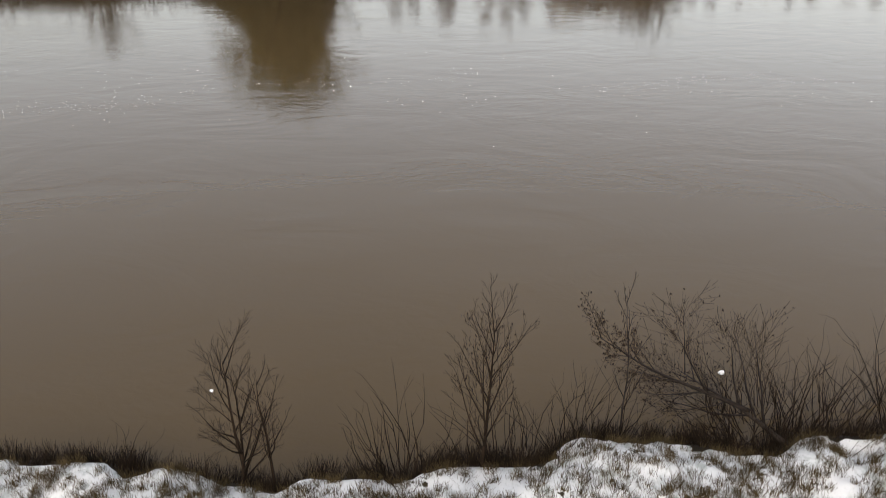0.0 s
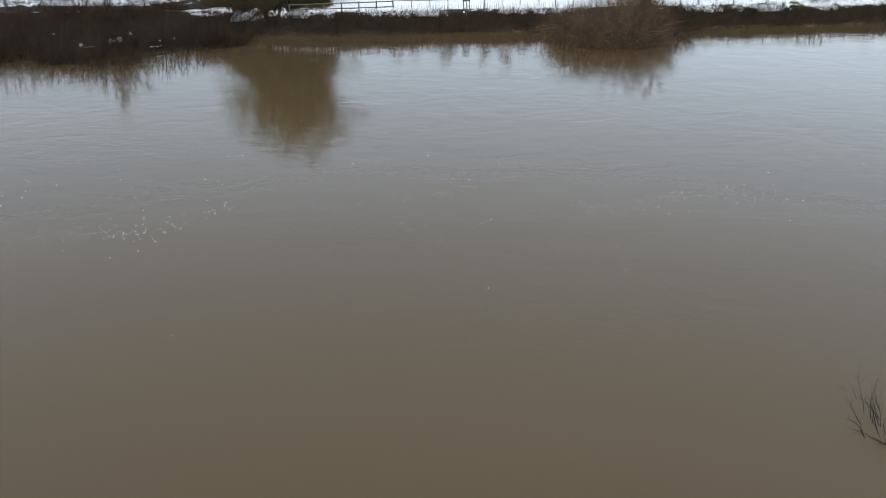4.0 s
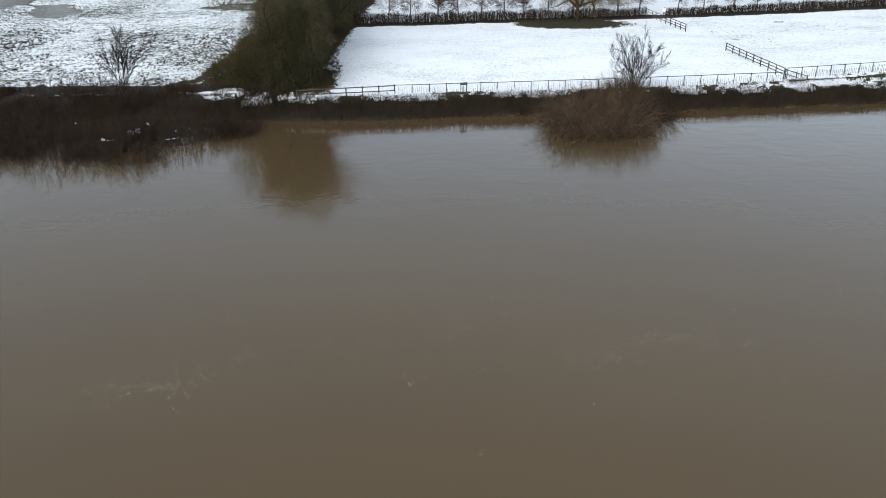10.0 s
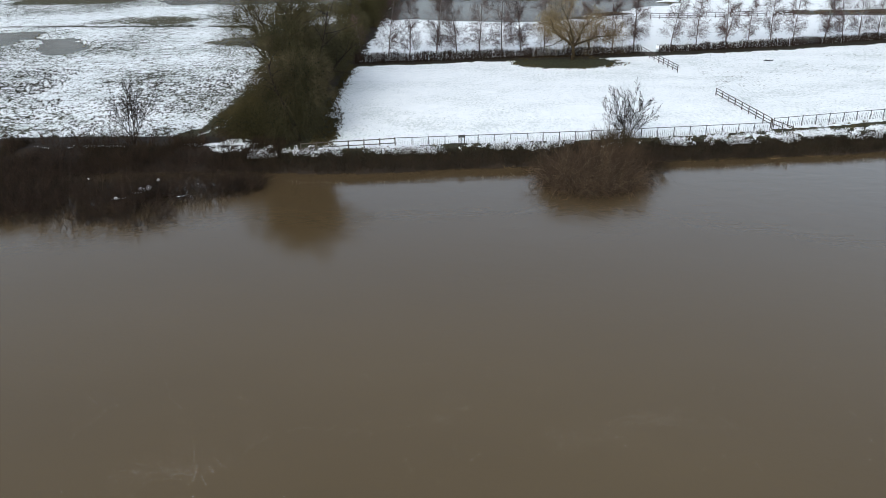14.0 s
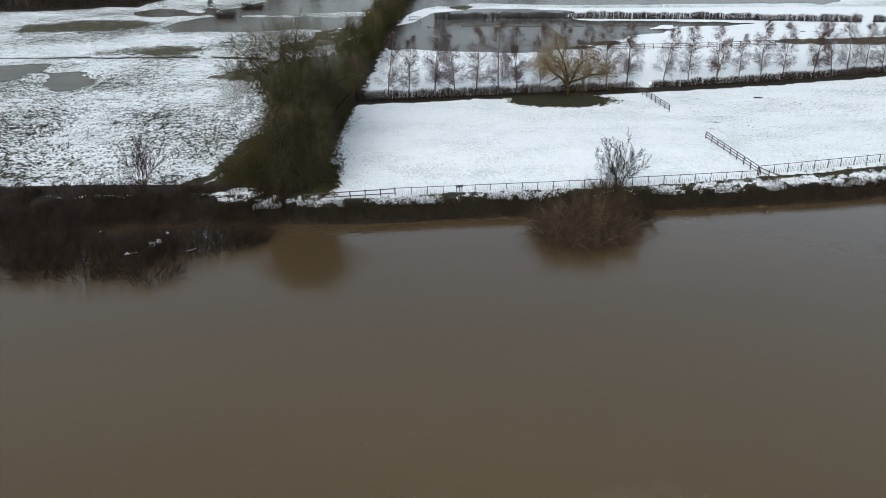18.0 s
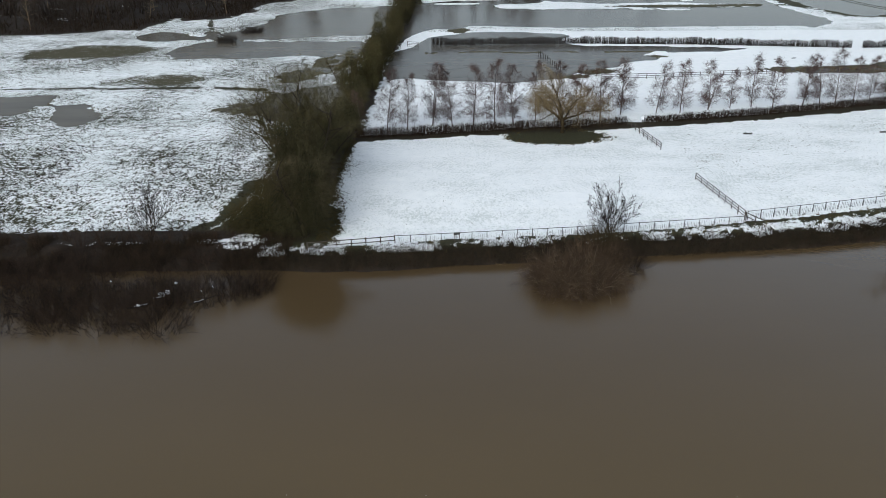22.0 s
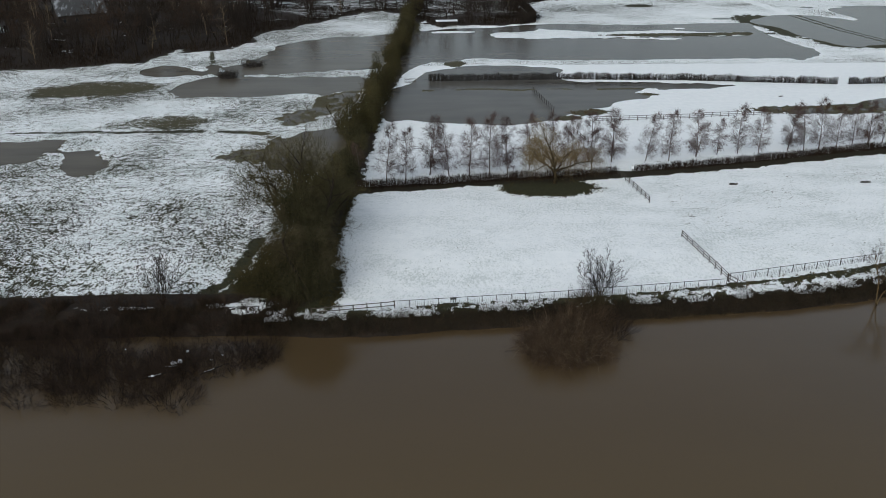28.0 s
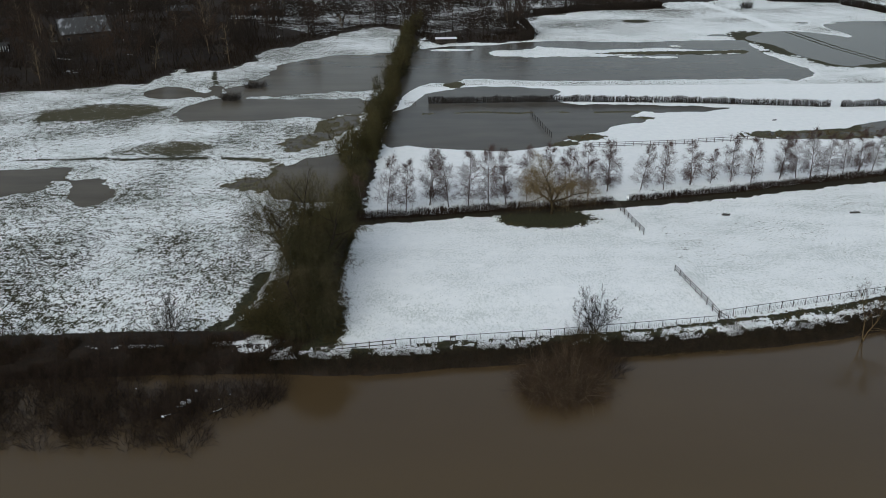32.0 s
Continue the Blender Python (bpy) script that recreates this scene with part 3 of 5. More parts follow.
        snow -= (0.22 if by < 95 else 0.6 if by < 120 else 0.3 if by < 200 else 0.6) * step(w - gap + (small - 0.5) * 0.7, -0.4, 0.4) * step(lattice(x, y, 3, 19), 0.15, 0.6)
    # the wood and the orchard slope behind
    wood = inside(x, y, WOOD) + wobble * 2
    snow = np.where(wood > 0, -0.1 + 0.56 * step(lattice(x * 0.4, y, 4, 9) * 0.55 + lattice(x, y, 1.8, 27) * 0.45, 0.62, 0.82) * step(wood, 3, 12), snow)
    soil = np.where(wood > 0, 1, soil)
    slope = (wood > 5) & (np.hypot((x + 12) / 78, (y - 372) / 66) + (lattice(x, y, 12, 38) - 0.5) * 0.3 < 1)
    lines = 0.5 + 0.5 * np.sin((y - 0.31 * x) / 3.4 * math.tau + (lattice(x, y, 14, 39) - 0.5) * 3)
    snow = np.where(slope, 0.30 + 0.22 * lines + 0.25 * (rough - 0.5), snow)
    z += 0.05 * np.clip(wood, 0, 60)
    # drive across the eastern field
    tx = np.interp(y, [240, 254.7, 277.5, 306.5, 338.9, 378.3, 460], [141, 137, 131.6, 127.8, 124.4, 117.9, 104])
    lane = step(2.0 - np.abs(x - tx), -0.4, 0.4) * (y > 240)
    z = np.where((lane > 0) & (y < 312), np.maximum(z, FLOOD - 0.03 + 0.06 * lane * step(np.abs(x - tx), 0.5, 1.2)), z)
    snow += 0.5 * lane * (y > 308)
    snow -= 0.25 * step(0.45 - np.abs(np.abs(x - tx) - 0.8), -0.1, 0.2) * (y > 308)
    # river banks and bed
    shore = np.interp(x, FAR_X, FAR_Y) + (rough - 0.5) * 0.9
    top = np.interp(x, [-22, -16, -6, 23, 36, 37, 60, 90], [6.8, 3.2, 3.6, 3.6, 4.2, 5.0, 5.4, 5.4])
    inland = y - shore
    on_far = (y > 50)
    z = np.where(on_far, np.where(inland < top, RIVER - 0.02 + (z - RIVER) * np.clip(inland / (top * 0.62), 0, 1) ** 0.75 + (small - 0.5) * 0.2, z), z)
    z = np.where(on_far & (inland < 0), RIVER + np.maximum(inland * 0.35, -2.5), z)
    strip = (inland > 0) & (inland < np.where(x < -22, top + 1.2, top + 0.25)) & on_far
    shelf = step(inland, top * 0.42, top * 0.58) * (1 - step(inland, top * 0.84, top * 0.98))
    ledge = 0.1 + 0.56 * shelf * step(lattice(x * 0.6, y, 1.5, 17) * 0.5 + lattice(x, y, 0.5, 25) * 0.5, 0.3, 0.56)
    ledge += np.where(x > 37, 0.32, 0.2) * step(inland, top * 0.75, top * 0.95) * step(lattice(x * 0.6, y, 1.3, 26), 0.4, 0.8)
    ledge = np.where(x < -22, 0.1 + 0.5 * step(lattice(x * 0.45, y, 1.6, 40), 0.66, 0.84) * step(inland, 3.4, 4.6) + 0.46 * np.maximum(step(1.2 - np.hypot((x + 24.6) / 3.0, (y - 90.2) / 1.3), 0, 0.4), step(1.2 - np.hypot((x + 41) / 6.0, (y - 90.4) / 0.7), 0, 0.4)) * step(small, 0.15, 0.6), ledge)
    snow = np.where(on_far & (inland < 0.6), -0.4, snow)
    soil = np.where(on_far & (inland < 0.6), 1.0, soil)
    snow = np.where(strip, -0.1 + ledge + (x > 37) * 0.02, snow)
    soil = np.where(strip & (x < -22), 1.0, soil)
    soil = np.where(strip & (x >= -22), 1 - 0.95 * step(inland, top * 0.4, top * 0.7), soil)
    rim = np.interp(x, NEAR_X, NEAR_Y) + (lattice(x, y, 0.7, 13) - 0.5) * 0.35
    out = y - rim
    near = y <= 50
    z = np.where(near, -1.25 + (lattice(x, y, 1.1, 14) - 0.5) * 0.25 + (lattice(x, y, 0.35, 15) - 0.5) * 0.12 - 0.25 * step(out, -1.0, 0.1), z)
    z = np.where(near & (out > 0), np.maximum(-1.5 - out * 0.75, -4.6), z)
    snow = np.where(near, 0.72 + 0.22 * (lattice(x, y, 0.5, 16) - 0.5), snow)
    snow = np.where(near & (out > 0.08), -0.2, snow)
    soil = np.where(near, np.where(out > 0, 1.0, 0.6), soil)
    return z, np.clip(snow, -0.6, 1.3), np.clip(soil, 0, 1), np.clip(straw, 0, 1)


def height_at(x, y):
    return float(land(np.array([float(x)]), np.array([float(y)]))[0][0])


def spaced(*runs):
    """Positions from runs of (start, end, step)."""
    return np.unique(np.round(np.concatenate([np.arange(a, b, s) for a, b, s in runs]), 4))


def sheet(name, xs, ys, material):
    gx, gy = np.meshgrid(xs, ys)
    z, snow, soil, straw = land(gx.ravel(), gy.ravel())
    me = bpy.data.meshes.new(name)
    v = np.stack([gx.ravel(), gy.ravel(), z], 1)
    nx, ny = len(xs), len(ys)
    i = (np.arange(ny - 1)[:, None] * nx + np.arange(nx - 1)[None, :]).ravel()
    quads = np.stack([i, i + 1, i + nx + 1, i + nx], 1)
    me.vertices.add(len(v))
    me.vertices.foreach_set("co", v.ravel())
    me.loops.add(quads.size)
    me.loops.foreach_set("vertex_index", quads.ravel().astype(np.int32))
    me.polygons.add(len(quads))
    me.polygons.foreach_set("loop_start", np.arange(0, quads.size, 4, dtype=np.int32))
    me.polygons.foreach_set("use_smooth", np.ones(len(quads), dtype=bool))
    for key, values in (("snow", snow), ("soil", soil), ("straw", straw)):
        me.attributes.new(key, "FLOAT", "POINT").data.foreach_set("value", values.astype(np.float32))
    me.materials.append(material)
    me.update(calc_edges=True)
    return put(name, me)


ground = sheet("ground", spaced((-3000, -400, 200), (-400, -130, 15), (-130, -75, 1.2), (-75, -32, 0.6), (-32, -9, 0.4), (-9, 9, 0.13), (9, 42, 0.4), (42, 75, 0.6), (75, 150, 1.0), (150, 420, 15), (420, 3001, 200)),
               spaced((-1500, -40, 120), (-40, 8, 4), (8, 18.5, 0.13), (18.5, 26, 1), (26, 74, 6), (74, 83, 1), (83, 104, 0.35), (104, 182, 0.6), (182, 300, 0.8), (300, 420, 1.6), (420, 700, 20), (700, 4001, 150)), M_GROUND)
tagged(ground, "flooded riverside meadows under thin broken snow", "ground", kind="structure")


def water(name, x0, y0, x1, y1, z, material, label):
    me = mesh_of(name, [(x0, y0, z), (x1, y0, z), (x1, y1, z), (x0, y1, z)], [(0, 1, 2, 3)], material)
    return tagged(put(name, me), label, "water", kind="structure")


water("water", -600, 10, 600, 100, RIVER, M_RIVER, "swollen brown river with faint ripples")
water("flood_water", -12.6, 122, 200, 330, FLOOD, M_FLOOD, "still grey flood water lying on the eastern fields")
water("flood_water", -110, 122, -12.6, 330, FLOOD, M_SILTY, "still silty flood water lying on the western field")

# ---------------------------------------------------------------- big trees
def ivy_crown(seed, n, lumps):
    rng = np.random.default_rng(seed)
    pts = []
    for cx, cy, cz, rx, ry, rz in lumps:
        k = int(n * rx * ry * rz)
        d = rng.normal(size=(k, 3))
        d /= np.linalg.norm(d, axis=1, keepdims=True)
        pts.append(np.array([cx, cy, cz]) + d * (0.55 + 0.5 * rng.random((k, 1)) ** 0.5 + 0.12 * rng.normal(size=(k, 1))) * [rx, ry, rz])
    return np.concatenate(pts), rng


def ivied(ob, seed, n, lumps, size, material, droop, label="dark ivy leaves", twigs=0.16, twig=None, reach=1.0):
    """Leaves over lumps of crown, and fine twigs arching out of them."""
    pts, rng = ivy_crown(seed, n, lumps)
    put("foliage", leaves("foliage", pts, size, material, rng, droop), ob, label)["kind"] = "stuff"
    segs = []
    for cx, cy, cz, rx, ry, rz in lumps:
        k = int(n * twigs * rx * ry * rz)
        d = rng.normal(size=(k, 3))
        d /= np.linalg.norm(d, axis=1, keepdims=True)
        a = np.array([cx, cy, cz]) + d * (0.55 + 0.4 * rng.random((k, 1))) * [rx, ry, rz]
        way = d * 0.8 + rng.normal(0, 0.35, (k, 3)) + [0, 0, 0.35 if droop > 0 else 0.1]
        hop = reach * rng.uniform(0.25, 0.6, (k, 1))
        for i in range(3):
            b = a + way * hop
            segs.append(np.concatenate([a, b, np.full((k, 1), 0.024 - 0.006 * i), np.full((k, 1), 0.018 - 0.006 * i)], 1))
            a, way = b, way + rng.normal(0, 0.15, (k, 3)) + [0, 0, -0.55 * (droop > 0)]
    put("crown", tubes("crown", np.concatenate(segs), twig or M_OLIVETWIG), ob)["kind"] = "stuff"


def strands(ob, seed, n, lumps, material, drop=2.6, r=0.02):
    """Long weeping twigs in loose tresses: out over the crown's shoulders and down."""
    rng = np.random.default_rng(seed)
    segs = []
    for cx, cy, cz, rx, ry, rz in lumps:
        tress = rng.normal(size=(max(6, n // 14), 3))
        tress[:, 2] = np.abs(tress[:, 2]) * 0.8
        tress /= np.linalg.norm(tress, axis=1, keepdims=True)
        d = tress[rng.integers(0, len(tress), n)] + rng.normal(0, 0.09, (n, 3))
        a = np.array([cx, cy, cz]) + d * rng.uniform(0.75, 1.08, (n, 1)) * [rx, ry, rz]
        way = d * [0.8, 0.8, 0.5] + rng.normal(0, 0.22, (n, 3)) + [0, 0, 0.25]
        hop = drop / 6 * rng.uniform(0.6, 1.3, (n, 1))
        for i in range(6):
            b = a + way / np.linalg.norm(way, axis=1, keepdims=True) * hop
            segs.append(np.concatenate([a, b, np.full((n, 1), r * (1 - 0.12 * i)), np.full((n, 1), r * (0.88 - 0.12 * i))], 1))
            a, way = b, way + rng.normal(0, 0.3, (n, 3)) + [0, 0, -0.36]
    put("weeping_crown", tubes("weeping_crown", np.concatenate(segs), material), ob, "weeping olive-brown twigs")["kind"] = "stuff"


IVY_LUMPS = [(0.6, 0, 6.8, 2.4, 2.4, 2.2), (-1.6, 0.8, 6.0, 1.9, 2.2, 2.4), (-1.6, 0.5, 3.7, 2.1, 2.6, 2.6), (1.6, -0.6, 4.8, 1.9, 2.2, 2.8), (1.2, 0, 2.2, 1.4, 1.8, 1.6), (-1.2, 0, 1.7, 2.4, 2.4, 1.8)]
ivy_tree = bare_tree("ivy_tree", -16.9, 92.6, -0.5, 11, 9.4, 0.32, (9, 10, 9), 46, "tall ivy-covered tree with drooping olive twigs at the water's edge", (M_BARK, M_OLIVETWIG), ratio=0.38, up=(0.05, -0.02, -0.14, -0.25), fat=1.2)
ivied(ivy_tree, 5, 95, IVY_LUMPS, 0.10, M_IVY, 0.5, twigs=0.7, twig=M_IVYTWIG)
strands(ivy_tree, 15, 230, IVY_LUMPS[:4], M_STRAND, 2.3, 0.016)
bush = thing("evergreen_bush", -23.2, 93.6, -0.6, "low dark evergreen bush at the foot of the tree", "bush")
ivied(bush, 6, 330, [(-1.2, 1.4, 1.2, 2.4, 2.4, 1.5), (1.2, 0.4, 1.7, 2.6, 2.4, 2.0), (3.0, 2.6, 2.6, 2.4, 3, 2.8), (0.8, 4.4, 2.4, 2.0, 2.6, 2.6)], 0.10, M_IVY, 0, "", twigs=0.4)
second = bare_tree("ivy_tree", -18.8, 101, 0, 22, 11.0, 0.28, (9, 8, 8), 48, "leafless tree grown over with dark ivy in the hedgerow", (M_BARK, M_OLIVETWIG), ratio=0.45, up=(0.03, 0.0, -0.08, -0.15), fat=1.4)
SECOND_LUMPS = [(-0.2, 0, 8.8, 2.6, 2.8, 2.6), (1.4, -1, 6.2, 2.4, 2.8, 3.2), (1.0, -3, 3.6, 2.4, 3, 3.0), (-1.6, -1.0, 5.2, 2.2, 2.8, 3.0)]
ivied(second, 7, 85, SECOND_LUMPS, 0.10, M_IVY, 0.4, twigs=0.7, twig=M_IVYTWIG)
strands(second, 17, 190, SECOND_LUMPS, M_STRAND, 2.0, 0.016)
ash = bare_tree("ash_tree", -20.3, 106.5, 0, 24, 14.2, 0.34, (12, 12, 11), 56, "large rounded leafless tree with fine olive twigs rising from ivy", (M_BARK, M_ASHTWIG), ratio=0.5, up=(0.08, 0.03, 0.02, 0.0), wob=0.12, fat=0.7, first=0.42, stems=7, stem_lean=0.45, extra=0.008, even_fill=True)
ivied(ash, 9, 70, [(1.2, 0.5, 6.6, 2.4, 2.6, 2.6), (2.2, 2.4, 4.8, 2.2, 2.8, 3.0), (0.2, 0, 4.0, 2.4, 2.8, 3.0)], 0.10, M_IVY, 0.4, twigs=0.8, twig=M_IVYTWIG)


def twig_mist(ob, seed, per_metre, lumps, material, r=0.011, reach=1.0):
    """The outermost fine twigs of a crown, spread through its rounded lumps."""
    rng = np.random.default_rng(seed)
    segs = []
    for cx, cy, cz, rx, ry, rz in lumps:
        k = int(per_metre * rx * ry * rz)
        d = rng.normal(size=(k, 3))
        d /= np.linalg.norm(d, axis=1, keepdims=True)
        a = np.array([cx, cy, cz]) + d * (rng.random((k, 1)) ** 0.5) * [rx, ry, rz]
        way = d * 0.55 + rng.normal(0, 0.4, (k, 3)) + [0, 0, 0.45]
        for i in range(2):
            b = a + way * reach * rng.uniform(0.35, 0.8, (k, 1))
            segs.append(np.concatenate([a, b, np.full((k, 1), r * (1 - 0.3 * i)), np.full((k, 1), r * (0.7 - 0.3 * i))], 1))
            a, way = b, way + rng.normal(0, 0.3, (k, 3))
    put("twigwork", tubes("twigwork", np.concatenate(segs), material), ob)["kind"] = "stuff"


twig_mist(ash, 12, 34, [(1.5, 0, 13.0, 4.4, 4.0, 3.2), (-2.6, 0.3, 12.2, 4.0, 3.6, 3.2), (4.2, 0, 10.6, 2.4, 3.2, 3.2), (-5.2, -0.4, 8.6, 2.8, 2.6, 2.6), (0.4, -1, 9.6, 4.2, 3.4, 3.2)], M_ASHTWIG, r=0.012, reach=1.0)
twig_mist(ash, 13, 26, [(-7.0, -0.5, 6.4, 2.0, 2.2, 1.9), (-6.8, 0.5, 10.4, 1.9, 2.2, 1.9)], M_ASHTWIG, r=0.013, reach=1.1)
third = bare_tree("ivy_tree", -17.6, 114, 0, 25, 8.5, 0.22, (8, 8, 7), 46, "shorter ivied tree on the paddock side of the hedgerow", (M_BARK, M_OLIVETWIG), ratio=0.45, up=(0.03, 0.0, -0.05, -0.1), fat=1.4, stems=2, stem_lean=0.3)
ivied(third, 10, 80, [(0.2, 0, 5.8, 2.2, 2.8, 2.8), (0.4, 3.2, 4.2, 2.0, 2.8, 2.8), (-1.4, 0.5, 3.4, 2.2, 3, 3.0), (0.3, 6.6, 3.4, 1.9, 2.6, 2.6)], 0.10, M_IVY, 0.4, twigs=0.8, twig=M_IVYTWIG)

# hedgerow, an uneven file of evergreens and ivied thorns
SHAPES = [[(0, 0, 2.2, 2.0, 2.0, 2.2), (0.3, 0.2, 4.8, 1.6, 1.6, 2.0), (-0.2, 0, 7.0, 1.0, 1.1, 1.8)],
          [(-1.5, 0.6, 2.0, 1.7, 1.7, 1.9), (1.4, -0.6, 2.4, 1.6, 1.8, 2.2), (0.2, 0.4, 4.0, 1.8, 1.9, 1.8)],
          [(0.2, 0, 1.8, 1.8, 2.2, 1.8), (-1.2, 0.5, 4.4, 1.0, 1.0, 1.5), (1.1, -0.4, 5.2, 0.9, 1.0, 1.6), (0.3, 1.0, 3.4, 1.3, 1.3, 1.6)],
          [(-0.6, 0, 1.6, 1.9, 1.9, 1.6), (0.9, 0.8, 3.2, 1.3, 1.4, 1.6)]]
row = []
for k, lumps in enumerate(SHAPES):
    y = (165, 132.5, 171, 144)[k]
    tree = bare_tree("hedgerow_tree", float(hedge_x(y)), y, 0, 60 + k, (8, 5.5, 7.0, 5.0)[k], 0.14, (8, 8, 5), 40,
                     ("tall olive-green conifer in the overgrown hedgerow", "dense dark evergreen thorn in the hedgerow", "ragged ivied tree with bare tops in the hedgerow", "low twiggy bush in the overgrown hedgerow")[k],
                     (M_BARK, M_OLIVETWIG), group="hedgerow trees", stems=(1, 3, 2, 4)[k], stem_lean=0.4, fat=1.4, far=True, ratio=0.45)
    ivied(tree, 50 + k, (150, 130, 120, 60)[k], lumps, 0.13, (M_CONIFER, M_IVY, M_CONIFER, M_IVY)[k], 0.2, "", twigs=(0.3, 0.45, 0.4, 1.2)[k], twig=M_OLIVETWIG if k % 2 == 0 else M_IVYTWIG)
    row.append(tree)
rnd = random.Random(43)
y = 163.0
while y < 335:
    pick = rnd.choice((0, 0, 1, 2, 2, 3))
    s = rnd.uniform(0.45, 0.95) * (1.4 if rnd.random() < 0.25 else 1.0)
    copy_thing(row[pick], pose(float(hedge_x(y)) + rnd.uniform(-2.1, 1.5), y, 0, 0, 0, rnd.uniform(0, 360)) @ Matrix.Diagonal((s, s, s * rnd.uniform(0.85, 1.2), 1)))
    y += rnd.uniform(1.8, 5.4)
for x, y, pick, s in ((-16.6, 123, 1, 0.7), (-16.8, 127.5, 3, 0.75), (-16.8, 137.5, 3, 0.8), (-16.2, 149, 3, 0.75), (-16.6, 153.5, 1, 0.8), (-18.2, 157.5, 0, 1.0), (-19.4, 161, 2, 1.0), (-15.2, 142, 3, 0.5)):
    copy_thing(row[pick], pose(x, y, 0, 0, 0, 70 * x) @ Matrix.Diagonal((s, s, s, 1)))

# ---------------------------------------------------------------- birches behind the hedge
def birch(x, y, seed, tops):
    """A slender birch: fine upswept branches in a narrow oval crown, their tips drooping."""
    rnd = random.Random(seed)
    stems, boughs, fine = [], [], []
    for k in range(tops):
        p, d = Vector((0.12 * k, 0.06 * k, -0.15)), Vector((rnd.gauss(0, 0.05) + 0.13 * k, rnd.gauss(0, 0.05), 1))
        tall = 10.2 if k == 0 else rnd.uniform(7.5, 9.0)
        segs, marks = [], []
        for i in range(12):
            d = (d + Vector((rnd.gauss(0, 0.03), rnd.gauss(0, 0.03), 0.03))).normalized()
            q = p + d * tall / 12
            segs.append((*p, *q, 0.10 * (1 - i / 13) + 0.012, 0.10 * (1 - (i + 1) / 13) + 0.01))
            marks.append((p, d.copy()))
            p = q
        stems.append(segs)
        for j in range(40 if k == 0 else 18):
            f = 0.10 + 0.87 * ((j + rnd.random()) / (40 if k == 0 else 18)) ** 1.35
            i = min(int(f * 12), 11)
            a = marks[i][0] + marks[i][1] * (f * 12 - i) * tall / 12
            turn = rnd.random() * math.tau
            size = (0.4 + 1.95 * math.sin(math.pi * f ** 0.62) ** 0.9) * rnd.uniform(0.65, 1.15)
            out = [[], [], []]
            flat = rnd.uniform(0.65, 1.05)
            grow(out, rnd, a, (math.cos(turn) * flat, math.sin(turn) * flat, 0.72), size, 0.018, 0, (10,), 40, 0.55, 0.1, (-0.03, -0.12), 5, 0.15, 0.5)
            boughs.append(out[0])
            fine += [(*s[:6], 0.0075, 0.006) for s in out[1]]
            for s in out[0][1:] + out[1] + out[1]:
                c = Vector(s[:3]).lerp(Vector(s[3:6]), rnd.random())
                e = Vector(s[3:6]) - Vector(s[:3])
                e = e.normalized() * 0.6 + Vector((rnd.gauss(0, 0.4), rnd.gauss(0, 0.4), rnd.gauss(0.05, 0.4)))
                fine.append((*c, *(c + e * rnd.uniform(0.4, 0.95)), 0.007, 0.0055))
    ob = thing("birch_tree", x, y, 0, "slender leafless birch with a pale stem", "tree", "row of birches")
    for segs in stems:
        put("trunk", limb("trunk", segs, M_BIRCH, 6), ob)
    put("branchwork", tubes("branchwork", [(*s[:6], s[6] * 0.8 + 0.003, s[7] * 0.8 + 0.003) for b in boughs for s in b], M_BIRCHTWIG, 3), ob)["kind"] = "stuff"
    put("crown", tubes("crown", fine, M_BIRCHTWIG, 3), ob)["kind"] = "stuff"
    return ob


birches = [birch(-9.8, 134.4, 71, 1), birch(30.4, 143.4, 72, 2), birch(70.4, 149.2, 75, 1)]
BIRCHES = [(-14.2, 135.6, 6.5), (-6.5, 135, 9.6), (-2.4, 137.1, 11), (1, 136.4, 10), (4.5, 136.3, 10.9), (8, 136.6, 11.5), (11.3, 137.5, 10.2), (15.1, 139.2, 10.8), (19.2, 140, 10.3), (22.6, 140.3, 9.8),
           (26.4, 140.6, 10.2), (36.8, 144, 9.2), (41, 144, 9.7), (46.6, 146.4, 9), (50.8, 147.4, 7.5), (54.8, 148, 9.6), (58.5, 147.5, 9.3), (64.7, 149.6, 9), (68.1, 150.2, 9), (74.6, 151.1, 8.6),
           (78, 152.2, 8.4), (81.4, 153, 8.8), (84.8, 154.2, 8.6), (89, 155.5, 8.5), (93, 157, 8.6), (97.5, 158.5, 8.4)]
for k, (x, y, h) in enumerate(BIRCHES):
    rnd = random.Random(k)
    s = h / 10.2
    copy_thing(birches[(k * 2 + k // 5) % 3], pose(x, y, 0, rnd.uniform(-3, 3), rnd.uniform(-3, 5), rnd.uniform(0, 360)) @ Matrix.Diagonal((s, s, s, 1)))


